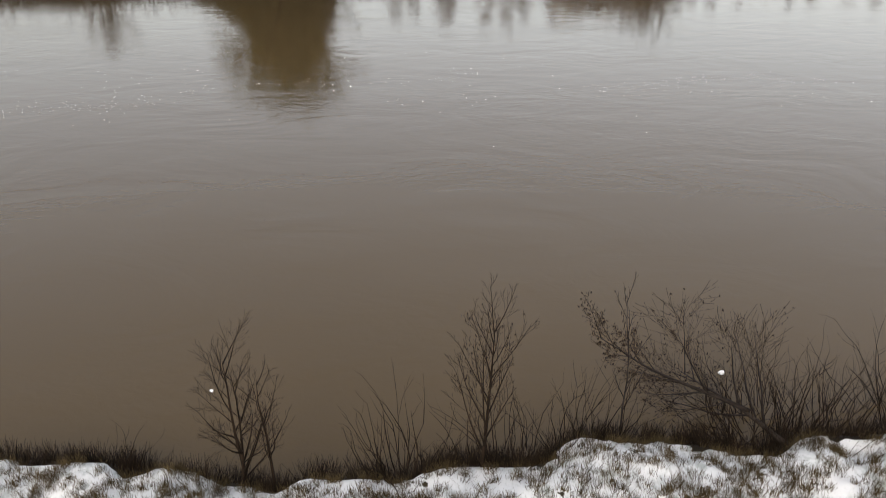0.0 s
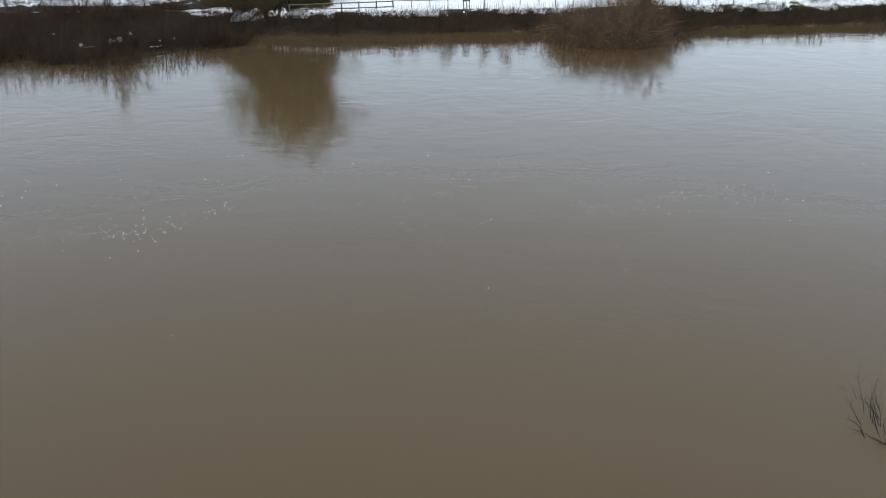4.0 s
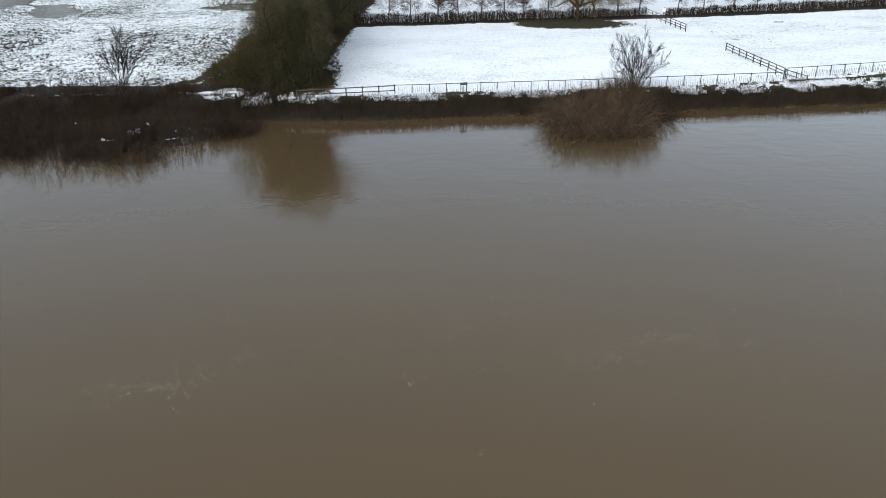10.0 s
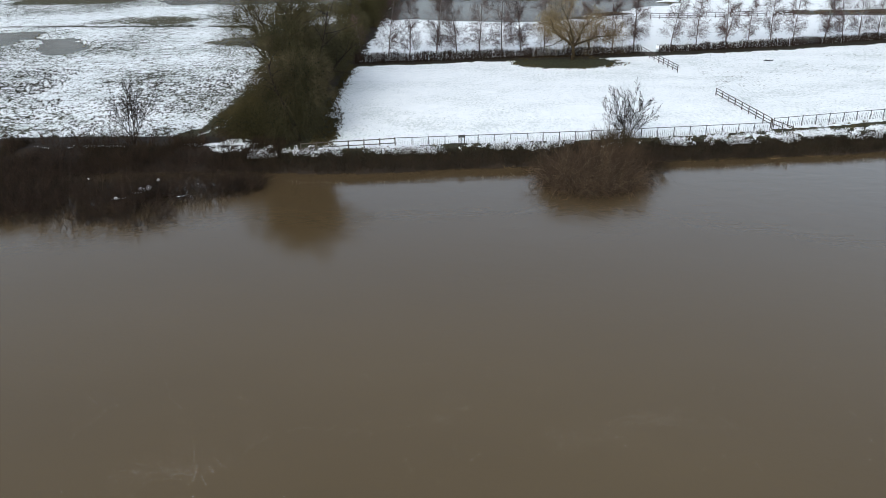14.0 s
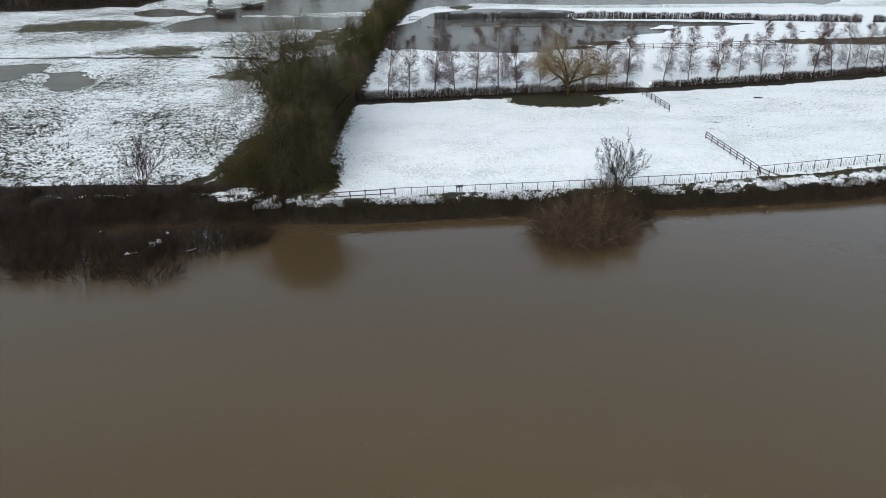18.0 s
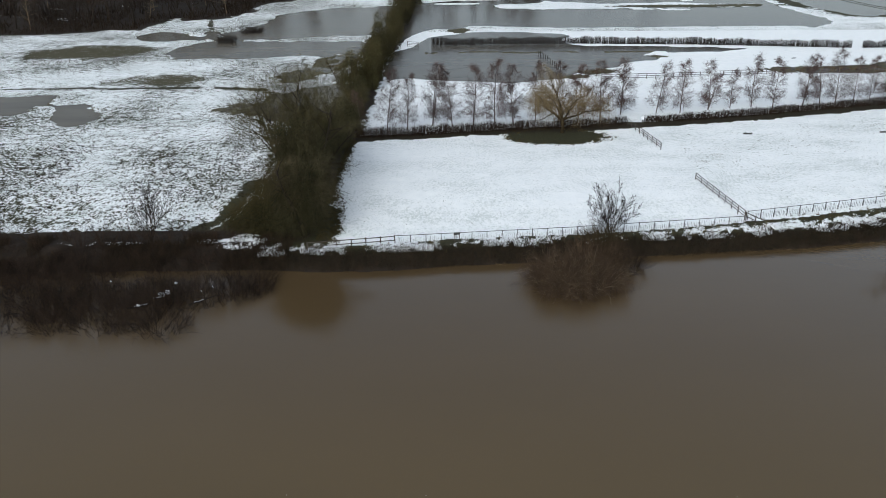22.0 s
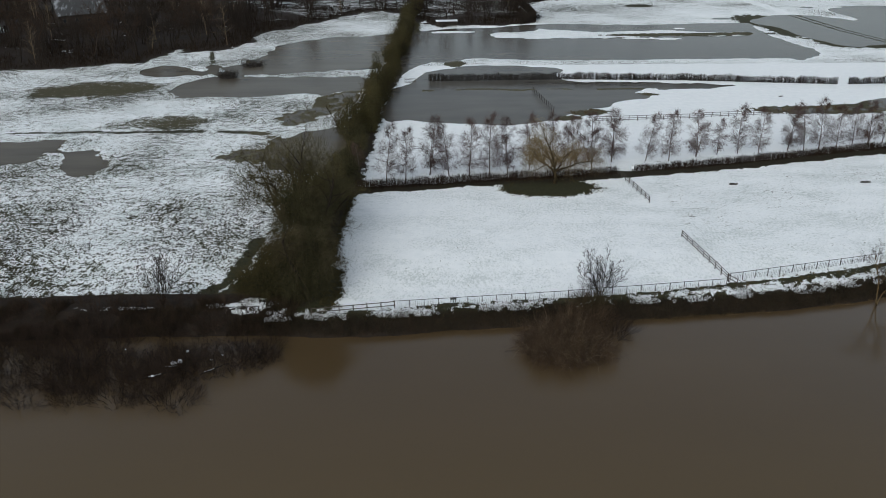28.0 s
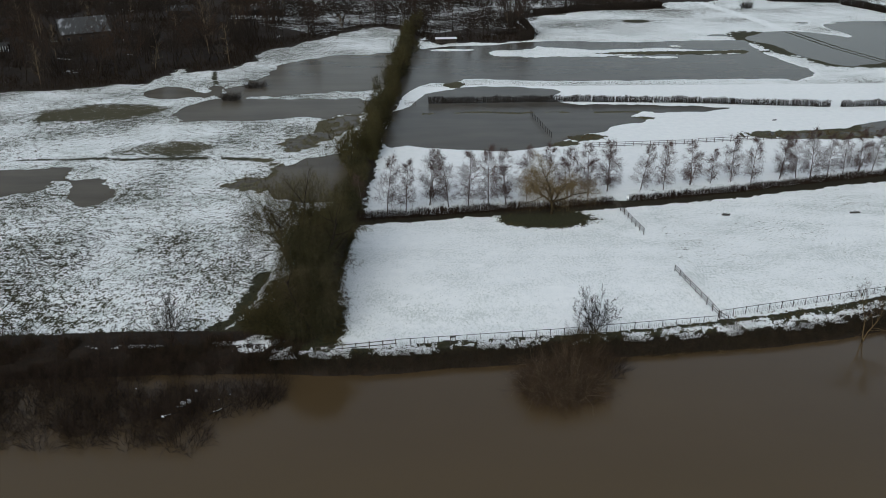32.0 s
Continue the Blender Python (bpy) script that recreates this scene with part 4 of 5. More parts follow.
# ---------------------------------------------------------------- other single trees
def weeping_willow(x, y, seed):
    """A spreading willow: a short bole, twisting limbs and curtains of hanging twigs."""
    rnd = random.Random(seed)
    ob = thing("willow_tree", x, y, 0, "spreading willow with pale yellow-brown weeping twigs", "tree")
    put("trunk", limb("trunk", [(0, 0, -0.2, 0.1, 0, 1.1, 0.32, 0.26), (0.1, 0, 1.1, 0.0, 0.1, 2.2, 0.26, 0.23)], M_WILLOWBARK, 8), ob)
    hang, twist = [], []
    for k in range(7):
        a = math.tau * k / 7 + rnd.uniform(-0.3, 0.3)
        out = [[], []]
        grow(out, rnd, (0.0, 0.1, 2.0), (math.cos(a) * 1.1, math.sin(a) * 0.85, 0.95), rnd.uniform(6.4, 8.6), 0.19, 0, (9,), 46, 0.55, 0.24, (0.03, -0.01), 8, 0.25, 0.55)
        put("limb", limb("limb", out[0], M_WILLOWBARK, 6), ob)
        twist += out[1]
        for s in out[1] + out[0][3:]:
            for _ in range(6):
                p = Vector(s[:3]).lerp(Vector(s[3:6]), rnd.random())
                d = Vector((rnd.gauss(0, 0.6), rnd.gauss(0, 0.6), rnd.uniform(-0.1, 0.9)))
                hop = rnd.uniform(0.25, 0.75)
                for i in range(5):
                    q = p + d.normalized() * hop
                    if q.z < 0.3:
                        break
                    hang.append((*p, *q, 0.0085, 0.0065))
                    p, d = q, d + Vector((rnd.gauss(0, 0.12), rnd.gauss(0, 0.12), -0.75))
    put("branchwork", tubes("branchwork", twist, M_WILLOWBARK, 4), ob)["kind"] = "stuff"
    put("crown", tubes("crown", hang, M_WILLOW, 3), ob, "hanging pale twigs")["kind"] = "stuff"


weeping_willow(18.8, 132.6, 81)
bare_tree("young_tree", 19.5, 92.8, -0.6, 86, 6.0, 0.042, (12, 7, 4), 36, "small rounded leafless tree by the fence", (M_BARK, M_BARK), stems=12, stem_lean=0.95, ratio=0.38, up=(0.04, 0.03, 0.02, 0.02), fat=0.7, first=0.2, wob=0.035, extra=0.009, even_fill=True)
bare_tree("young_tree", -35.0, 91.3, -0.4, 83, 6.6, 0.05, (14, 8), 24, "thin many-stemmed leafless sapling on the bank", (M_BARK, M_BARK), stems=12, stem_lean=0.3, ratio=0.36, up=0.04, extra=0.008, even_fill=True)
bare_tree("waterside_tree", 54.6, 92.6, -1.9, 84, 6.8, 0.10, (9, 9, 7), 45, "pale leafless tree standing at the water's edge", (M_DRY, M_TWIG), ratio=0.6, up=0.02, stems=2, stem_lean=0.3, fat=1.5)

# ---------------------------------------------------------------- scrub on the far bank
def mound(name, x, y, z, seed, stems, rx, ry, height, label):
    """A wide mounded willow bush of arching, tangled stems."""
    rnd = random.Random(seed)
    out = [[], []]
    for _ in range(stems):
        a, q = rnd.random() * math.tau, math.sqrt(rnd.random())
        px, py = q * rx * math.cos(a) * 0.9, q * ry * math.sin(a) * 0.9
        b = a + rnd.gauss(0, 1.1)
        tilt = rnd.uniform(0.1, 1.0) * (0.5 + 0.4 * q)
        size = height * (1.15 - 0.45 * q) * rnd.uniform(0.6, 1.2)
        grow(out, rnd, (px, py, -0.1), (tilt * math.cos(b), tilt * math.sin(b), 1), size * 1.15, rnd.uniform(0.018, 0.042), 0, (8,), 52, 0.5, 0.3, (-0.10, -0.12), 7, 0.25, 0.6)
    ob = thing(name, x, y, z, label, "shrub")
    third = len(out[1]) // 2
    pale = []
    for _ in range(260):
        a, q = rnd.random() * math.tau, math.sqrt(rnd.random())
        b = a + rnd.gauss(0, 1.0)
        grow([pale], rnd, (q * rx * math.cos(a) * 0.8, q * ry * math.sin(a) * 0.8, 0.4), (math.cos(b) * 0.7, math.sin(b) * 0.7, 1), height * (1.15 - 0.4 * q) * rnd.uniform(0.7, 1.25), rnd.uniform(0.018, 0.036), 0, (), 40, 0.5, 0.27, -0.11, 8)
    put("stand", tubes("stand", pale, M_STEM, 4), ob, "paler arching stems")["kind"] = "stuff"
    put("stand", tubes("stand", out[0], M_RED, 4), ob)["kind"] = "stuff"
    put("crown", tubes("crown", out[1][:third], M_RED, 3), ob)["kind"] = "stuff"
    put("crown", tubes("crown", out[1][third:], M_TWIG, 3), ob)["kind"] = "stuff"
    return ob


mound("riverside_bush", 14.0, 82.8, -2.2, 91, 720, 5.6, 4.8, 4.4, "dense mounded red-brown willow bush standing in the river")
scrub("bank_shrub", 18.0, 91.0, -0.8, 92, 190, 2.5, 1.7, 0.6, M_STRAND, "olive-green shrub behind the willow bush on the bank", r=0.03, kids=5)
scrub("bank_shrub", 17.0, 88.2, -1.5, 93, 220, 3.0, 2.2, 0.7, M_RED, "tangled brown scrub on the bank behind the willow bush", r=0.03, kids=5)
scrub("bank_shrub", 20.2, 86.2, -2.1, 94, 170, 2.7, 1.8, 0.9, M_SCRUB, "low red-brown willow scrub at the side of the larger bush", r=0.03, kids=5)


def wands(seed, n, radius, height):
    """Long pale stems through a thicket."""
    rnd = random.Random(seed)
    out = []
    for _ in range(n):
        a, q = rnd.random() * math.tau, math.sqrt(rnd.random()) * radius
        b = rnd.random() * math.tau
        grow([out], rnd, (q * math.cos(a), q * math.sin(a), 0), (math.cos(b) * 0.9, math.sin(b) * 0.9, 1), height * rnd.uniform(0.6, 1.2), rnd.uniform(0.018, 0.035), 0, (), 40, 0.5, 0.2, -0.03, 6)
    return out


thicket = [scrub("willow_scrub", (-30.5, -35.5, -26.5)[k], 79, -2.2, 95 + k, (170, 110, 80)[k], (3.0, 2.6, 3.0)[k], 2.6, 0.95, M_SCRUB, "dense tangle of brown willow scrub in the flooded margin", group="bank scrub", r=0.028, kids=7, fill=350, leaf=0.06, wob=0.22) for k in range(3)]
for k, o in enumerate(thicket):
    put("stand", tubes("stand", wands(190 + k, 20, 2.8, 3.0), M_RED if k == 0 else M_TWIG, 4), o, "paler upright stems")["kind"] = "stuff"
rnd = random.Random(9)
for k in range(110):
    x = -20.5 - 3.1 * (k % 17) + rnd.uniform(-1.5, 1.5)
    y = 74.4 + 2.7 * (k // 17) + rnd.uniform(-1.3, 1.3) + max(0.0, -36 - x) * 0.03
    if (x > -28.5 and y < 78) or (x > -24 and y > 83.5) or (81.6 < y < 85.6 and x > -39 and rnd.random() < 0.7) or (x > -31 and rnd.random() < 0.3) or (y > 89.2):
        continue
    z = max(RIVER - 0.1, height_at(x, y) - 0.1)
    s = rnd.uniform(0.62, 1.1) * (0.68 if y > 86 else 1.0) * (0.8 if x > -24 else 1.0)
    copy_thing(thicket[k % 3], pose(x, y, z, rnd.uniform(-8, 8), rnd.uniform(-8, 8), rnd.uniform(0, 360)) @ Matrix.Diagonal((s, s, s * rnd.uniform(0.75, 1.05), 1)))
for x, y, s, turn in ((-22.6, 81.2, 0.95, 20), (-20.8, 83.0, 0.75, 130), (-25.0, 80.2, 1.0, 250)):
    copy_thing(thicket[2], pose(x, y, RIVER - 0.1, 0, 8, turn) @ Matrix.Diagonal((s, s, s * 0.9, 1)))
hollow = [scrub("bank_sapling", -27 - 8 * k, 91, -0.3, 105 + k, 22, 2.3, 0.7, 0.6, M_TWIG, "thin bare saplings along the top of the bank", group="bank saplings", r=0.022, kids=6, category="sapling") for k in range(2)]
for k, (x, y) in enumerate(((-45, 91.8), (-50, 92.2), (-54, 92.5), (-41, 91.5), (-38, 91.4), (-31, 91.6), (-24.5, 90.5), (-58, 93), (-21.5, 89), (-47.5, 89.5), (-43, 90.2), (-39.5, 89.6), (-52, 90), (-56, 91), (-36.6, 90), (-33.4, 90.4), (-61, 92), (-64, 93))):
    copy_thing(hollow[k % 2], pose(x, y, height_at(x, y), 0, 0, 40 * k) @ Matrix.Diagonal((1, 1, 0.85 + 0.17 * (k % 4), 1)))


def strewn(seed, n, x0, x1, lo, hi):
    """Random spots on the far bank between two distances from the water."""
    rng = np.random.default_rng(seed)
    x = rng.uniform(x0, x1, n)
    d = lo + (hi - lo) * rng.random(n)
    y = np.interp(x, FAR_X, FAR_Y) + d
    return np.stack([x, y, land(x, y)[0]], 1), rng


p, rng = strewn(1, 36000, -24, 85, 0.0, 2.3)
brambles = put("brambles", leaves("brambles", p + np.abs(rng.normal(0, 0.2, (len(p), 1))) * [0, 0, 1], 0.075, M_BRAMBLE, rng))
tagged(brambles, "low dark brambles covering the river bank", "brambles", kind="stuff")
p, rng = strewn(2, 10000, -26, 85, -0.3, 2.0)
tip = p + np.stack([rng.normal(0, 0.25, len(p)), rng.normal(-0.15, 0.25, len(p)), rng.uniform(0.3, 0.95, len(p))], 1)
stalks = put("dead_stalks", tubes("dead_stalks", np.concatenate([p, tip, np.full((len(p), 1), 0.018), np.full((len(p), 1), 0.008)], 1), M_WEED))
tagged(stalks, "dead brown weed stalks standing on the bank", "dead weeds", kind="stuff")
p, rng = strewn(8, 22000, -80, -18, 0.0, 6.4)
p = p[(lattice(p[:, 0], p[:, 1], 2.4, 37) > 0.42) & ~((np.abs(p[:, 0] + 24.6) < 2.6) & (p[:, 1] > 89.3)) & ~((np.abs(p[:, 0] + 41) < 5) & (p[:, 1] > 89.8) & (rng.random(len(p)) < 0.8))]
tip = p + np.stack([rng.normal(0, 0.3, len(p)), rng.normal(-0.05, 0.3, len(p)), rng.uniform(0.25, 1.0, len(p))], 1)
tagged(put("dead_stalks", tubes("dead_stalks", np.concatenate([p, tip, np.full((len(p), 1), 0.02), np.full((len(p), 1), 0.01)], 1), M_WEED)), "rough brown grass and dead weeds along the top of the bank", "dead weeds", kind="stuff")
p, rng = strewn(4, 34000, -22, 85, 1.6, 3.6)
p = p[lattice(p[:, 0] * 0.6, p[:, 1], 1.5, 17) * 0.5 + lattice(p[:, 0] * 0.6, p[:, 1], 0.4, 34) * 0.5 > 0.54]
tagged(put("snow_flecks", leaves("snow_flecks", p + np.abs(rng.normal(0.22, 0.12, (len(p), 1))) * [0, 0, 1], 0.085, M_SNOW, rng)), "flecks of snow lying on the bank's brambles", "snow", kind="stuff")
p, rng = strewn(3, 900, -14, 60, -0.5, 0.4)
p[:, 2] = RIVER + 0.02
p = p[lattice(p[:, 0], p[:, 1], 2.2, 30) > 0.62]
tip = p + np.stack([rng.normal(0, 0.5, len(p)), rng.normal(0, 0.2, len(p)), rng.uniform(0.02, 0.3, len(p))], 1)
tagged(put("flood_wrack", tubes("flood_wrack", np.concatenate([p, tip, np.full((len(p), 1), 0.02), np.full((len(p), 1), 0.01)], 1), M_DRY)), "pale dead reeds washed up along the waterline", "flood debris", kind="stuff")


# ---------------------------------------------------------------- hedges
def hedge(name, line, height, width, seed, per_metre, mat, label, r=0.02):
    """A cut hedge of upright stems along a line of (x, y)."""
    rng = np.random.default_rng(seed)
    xs, ys = np.array(line).T
    run = np.concatenate([[0], np.cumsum(np.hypot(np.diff(xs), np.diff(ys)))])
    n = int(run[-1] * per_metre)
    t = rng.uniform(0, run[-1], n)
    p = np.stack([np.interp(t, run, xs), np.interp(t, run, ys) + rng.normal(0, width * 0.4, n), np.zeros(n)], 1)
    h = height * (0.6 + 0.35 * lattice(t, t * 0, 1.6, seed) + 0.25 * rng.random(n))
    q = p + np.stack([rng.normal(0, 0.18, n), rng.normal(0, 0.18, n), h], 1)
    segs = [np.concatenate([p, q, np.full((n, 1), r), np.full((n, 1), r * 0.5)], 1)]
    a = p + (q - p) * rng.uniform(0.2, 0.9, (n, 1))
    b = a + rng.normal(0, 0.28, (n, 3)) * [1, 0.7, 0.5] + [0, 0, 0.12]
    segs.append(np.concatenate([a, b, np.full((n, 1), r * 0.7), np.full((n, 1), r * 0.4)], 1))
    ob = tagged(put(name, tubes(name, np.concatenate(segs), mat, 3)), label, "hedge", kind="stuff")
    return ob


hedge("paddock_hedge", [(-14.7, 130.5), (-8.2, 131.3), (11.5, 134.4), (21.6, 135.4), (30.2, 137.2)], 1.5, 1.1, 201, 75, M_HEDGE, "low brown cut hedge behind the snowy paddock")
hedge("paddock_hedge", [(33.5, 138.6), (42.6, 140.0), (53.7, 142.6), (65.4, 146), (85.7, 151.2), (115, 159)], 1.25, 1.1, 202, 75, M_HEDGE, "low brown cut hedge continuing along the birch row")
hedge("field_hedge", [(-3.7, 208.6), (31.8, 209.5), (60.4, 207.5), (97.1, 202)], 1.75, 0.55, 203, 42, M_BARK, "dark square-cut hedge running through the flood water", r=0.03)
hedge("field_hedge", [(99.6, 202), (111, 202.6), (150, 204)], 1.7, 0.55, 204, 40, M_BARK, "dark square-cut hedge beyond the field gap", r=0.03)


hedge("field_hedge", [(27, 294), (33, 300), (32.2, 318), (30.6, 338)], 3.0, 2.2, 205, 60, M_BARK, "dark overgrown hedge at the corner of the wood", r=0.05)
hedge("field_hedge", [(148, 387), (162, 383), (178, 380)], 3.0, 3.0, 206, 40, M_BARK, "distant dark hedge at the head of the field", r=0.06)
hedge("field_hedge", [(176, 374), (181, 360), (184, 344)], 3.0, 3.0, 207, 40, M_BARK, "distant dark hedge along the eastern field edge", r=0.06)
hedge("field_hedge", [(38, 350), (62, 363), (96, 370)], 2.6, 3.0, 208, 60, M_BARK, "dark bushy margin of the wood above the field", r=0.05)


# ---------------------------------------------------------------- fences
def rail_mesh(length, w, h, material):
    bm = box(length, w, h, (length / 2, 0, 0), min(w, h) * 0.2)
    me = bpy.data.meshes.new("rail")
    bm.to_mesh(me)
    bm.free()
    me.materials.append(material)
    return me


def fence(name, a, b, spacing, height, rails, label, material, post=(0.1, 0.1), rail=(0.05, 0.08), uprights=0, seed=1, drop=None):
    """A straight fence on the ground from a to b: posts, rails and, where it has them, thin uprights under the top rail."""
    rnd = random.Random(seed)
    a, b = Vector(a), Vector(b)
    run = (b - a).length
    n = max(1, round(run / spacing))
    ang = math.degrees(math.atan2(b.y - a.y, b.x - a.x))
    ob = thing(name, a.x, a.y, height_at(a.x, a.y), label, "fence", turn=ang)
    z0 = ob.matrix_basis.translation.z
    bm = box(post[0], post[1], height + 0.3, (0, 0, -0.3), 0.015)
    post_me = bpy.data.meshes.new("post")
    bm.to_mesh(post_me)
    bm.free()
    post_me.materials.append(material)
    zs = [height_at(*a.lerp(b, i / n)) - z0 for i in range(n + 1)]
    if drop is not None:
        zs = [drop[0] + (drop[1] - drop[0]) * i / n - z0 for i in range(n + 1)]
    up_me = None
    if uprights:
        bm = box(0.022, 0.022, 1.0, (0, 0, 0))
        up_me = bpy.data.meshes.new("upright")
        bm.to_mesh(up_me)
        bm.free()
        up_me.materials.append(material)
    seg = run / n
    for i in range(n + 1):
        o = put("post", post_me, ob)
        o.location = (i * seg, 0, zs[i] + rnd.uniform(-0.02, 0.03))
        o.rotation_euler = (rnd.uniform(-0.03, 0.03), rnd.uniform(-0.03, 0.03), 0)
    long = rail_mesh(seg, rail[0], rail[1], material)
    for i in range(n):
        slope = math.atan2(zs[i + 1] - zs[i], seg)
        for f in rails:
            o = put("rail", long, ob)
            o.location = (i * seg, -post[1] / 2 - rail[0] / 2 + 0.01, zs[i] + height * f - rail[1] + rnd.uniform(-0.01, 0.01))
            o.rotation_euler = (0, -slope + rnd.uniform(-0.006, 0.006), 0)
        for k in range(uprights):
            f = (k + 0.5 + rnd.uniform(-0.2, 0.2)) / uprights
            o = put("upright", up_me, ob)
            hgt = rnd.uniform(0.45, 0.78) * height
            o.location = ((i + f) * seg, 0, zs[i] + (zs[i + 1] - zs[i]) * f)
            o.scale = (1, 1, hgt)
    return ob


fence("river_fence", (-16.1, 88.4), (-6.1, 89.9), 1.82, 1.15, (0.98, 0.55), "old wooden post and rail fence along the river bank", M_FENCE, post=(0.12, 0.12), rail=(0.05, 0.1), drop=(-0.75, -0.65))
fence("river_fence", (-6.1, 89.95), (15.5, 92.3), 1.82, 1.15, (0.99,), "thin-railed river fence with slender uprights and dusted snow", M_STEEL, post=(0.07, 0.07), rail=(0.05, 0.06), uprights=8, seed=2, drop=(-0.65, -0.62))
fence("river_fence", (15.5, 92.35), (36.2, 95.2), 1.82, 1.15, (0.99,), "thin-railed river fence with slender uprights beyond the bush", M_STEEL, post=(0.07, 0.07), rail=(0.05, 0.06), uprights=8, seed=3, drop=(-0.62, -0.55))
fence("river_fence", (37.0, 96.3), (62, 102.7), 1.82, 1.15, (0.99,), "thin-railed fence along the eastern bank", M_STEEL, post=(0.07, 0.07), rail=(0.05, 0.06), uprights=8, seed=4, drop=(-0.35, -0.3))
fence("river_fence", (62, 102.75), (90, 110), 1.82, 1.15, (0.99,), "thin-railed fence further along the eastern bank", M_STEEL, post=(0.07, 0.07), rail=(0.05, 0.06), uprights=8, seed=5, drop=(-0.3, -0.3))
fence("paddock_fence", (36.7, 96.4), (34.3, 109.8), 1.75, 1.1, (0.97, 0.66, 0.36), "three-rail wooden paddock fence running up from the river corner", M_FENCE, seed=6, drop=(-0.35, -0.1))
fence("paddock_fence", (32.7, 123.2), (30.4, 137.0), 1.75, 1.1, (0.97, 0.66, 0.36), "three-rail wooden paddock fence by the hedge gap", M_FENCE, seed=7)
fence("corner_fence", (36.8, 96.2), (38.3, 94.0), 1.3, 1.05, (0.95, 0.5), "short wooden fence stub at the corner by the river", M_FENCE, seed=8, drop=(-0.35, -0.6))
fence("pond_fence", (31.8, 170), (54.2, 171.9), 1.9, 1.15, (0.97, 0.6, 0.3), "low rail fence beyond the birches", M_FENCE, seed=9)
fence("pond_fence", (55.6, 172.7), (76, 175), 1.9, 1.15, (0.97, 0.6, 0.3), "low rail fence beside the flooded strip", M_FENCE, seed=10)
fence("pond_fence", (25.5, 166), (28.0, 154.3), 1.9, 1.1, (0.95, 0.55), "wooden rail fence between the birches and the pond", M_FENCE, seed=11)
fence("flooded_fence", (21.7, 197), (24.3, 178), 1.6, 1.4, (), "row of bare fence posts standing in flood water", M_BARK, post=(0.13, 0.13), seed=12, drop=(-0.3, -0.1))
fence("hedgerow_gate", (-9.5, 206.8), (-6.8, 207.2), 2.7, 1.3, (0.97, 0.7, 0.4, 0.15), "dark wooden field gate in the hedgerow", M_FENCE, seed=13)

# ---------------------------------------------------------------- the wood, its buildings and far bushes
stand = [bare_tree("woodland_tree", (-96, -84, -78, -66)[k], (258, 266, 262, 280)[k], 0, 300 + k, (13, 11, 15, 10)[k], 0.24, ((8, 8, 6), (9, 9, 5), (8, 8, 6), (10, 8, 5))[k], 42, "dark leafless woodland tree", (M_BARK, M_BARK if k % 2 else M_TWIG), group="woodland trees",
                   ratio=0.5, up=0.03, fat=2.2, far=True, stems=(1, 2, 1, 3)[k], stem_lean=0.25) for k in range(4)]
for o in stand:
    o.location.z = height_at(o.location.x, o.location.y)
rnd = random.Random(77)
made = 0
while made < 290:
    x, y = rnd.uniform(-190, 95), rnd.uniform(222, 430)
    d = float(inside(np.array([x]), np.array([y]), WOOD)[0])
    if d < 1.5 or (d > 30 and rnd.random() < 0.55) or (x > -62 and d > 9 and rnd.random() < 0.8) or (abs(x + 121) < 9 and 262 < y < 288):
        continue
    s = rnd.uniform(0.65, 1.15)
    copy_thing(stand[made % 4], pose(x, y, height_at(x, y), rnd.uniform(-4, 4), rnd.uniform(-4, 4), rnd.uniform(0, 360)) @ Matrix.Diagonal((s, s, s, 1)))
    made += 1


def undergrowth(seed, n):
    rng = np.random.default_rng(seed)
    x, y = rng.uniform(-200, 95, n), rng.uniform(216, 440, n)
    d = inside(x, y, WOOD)
    keep = (d > 0.5) & (lattice(x, y, 9, 60) + 0.6 * np.exp(-d / 5) > 0.5)
    x, y = x[keep], y[keep]
    p = np.stack([x, y, land(x, y)[0]], 1)
    q = p + np.stack([rng.normal(0, 0.7, len(x)), rng.normal(0, 0.7, len(x)), rng.uniform(0.5, 2.2, len(x))], 1)
    return np.concatenate([p, q, np.full((len(x), 1), 0.06), np.full((len(x), 1), 0.03)], 1)


def far_stand(seed, n):
    """The crowded rest of the wood, seen as one mass of bare stems and branches."""
    rng = np.random.default_rng(seed)
    x, y = rng.uniform(-200, 100, n), rng.uniform(222, 440, n)
    d = inside(x, y, WOOD)
    keep = (d > 2) & ((x < -60) | (d < 9) | (rng.random(n) < 0.12)) & ~((np.abs(x + 121) < 9) & (y > 262) & (y < 288))
    x, y = x[keep], y[keep]
    k = len(x)
    p = np.stack([x, y, land(x, y)[0] - 0.1], 1)
    h = rng.uniform(5, 12, (k, 1))
    top = p + np.concatenate([rng.normal(0, 0.6, (k, 2)), h], 1)
    segs = [np.concatenate([p, top, np.full((k, 1), 0.16), np.full((k, 1), 0.04)], 1)]
    for _ in range(26):
        f = rng.uniform(0.2, 0.95, (k, 1))
        a = p + (top - p) * f
        b = a + rng.normal(0, 1, (k, 3)) * [1, 1, 0.4] * h * 0.2 * (1.2 - f) + [0, 0, 1] * h * rng.uniform(0.05, 0.2, (k, 1))
        segs.append(np.concatenate([a, b, np.full((k, 1), 0.05), np.full((k, 1), 0.02)], 1))
        for _ in range(2):
            c = a + (b - a) * rng.uniform(0.3, 1, (k, 1))
            segs.append(np.concatenate([c, c + rng.normal(0, 0.6, (k, 3)) + [0, 0, 0.5], np.full((k, 1), 0.03), np.full((k, 1), 0.015)], 1))
    return np.concatenate(segs)


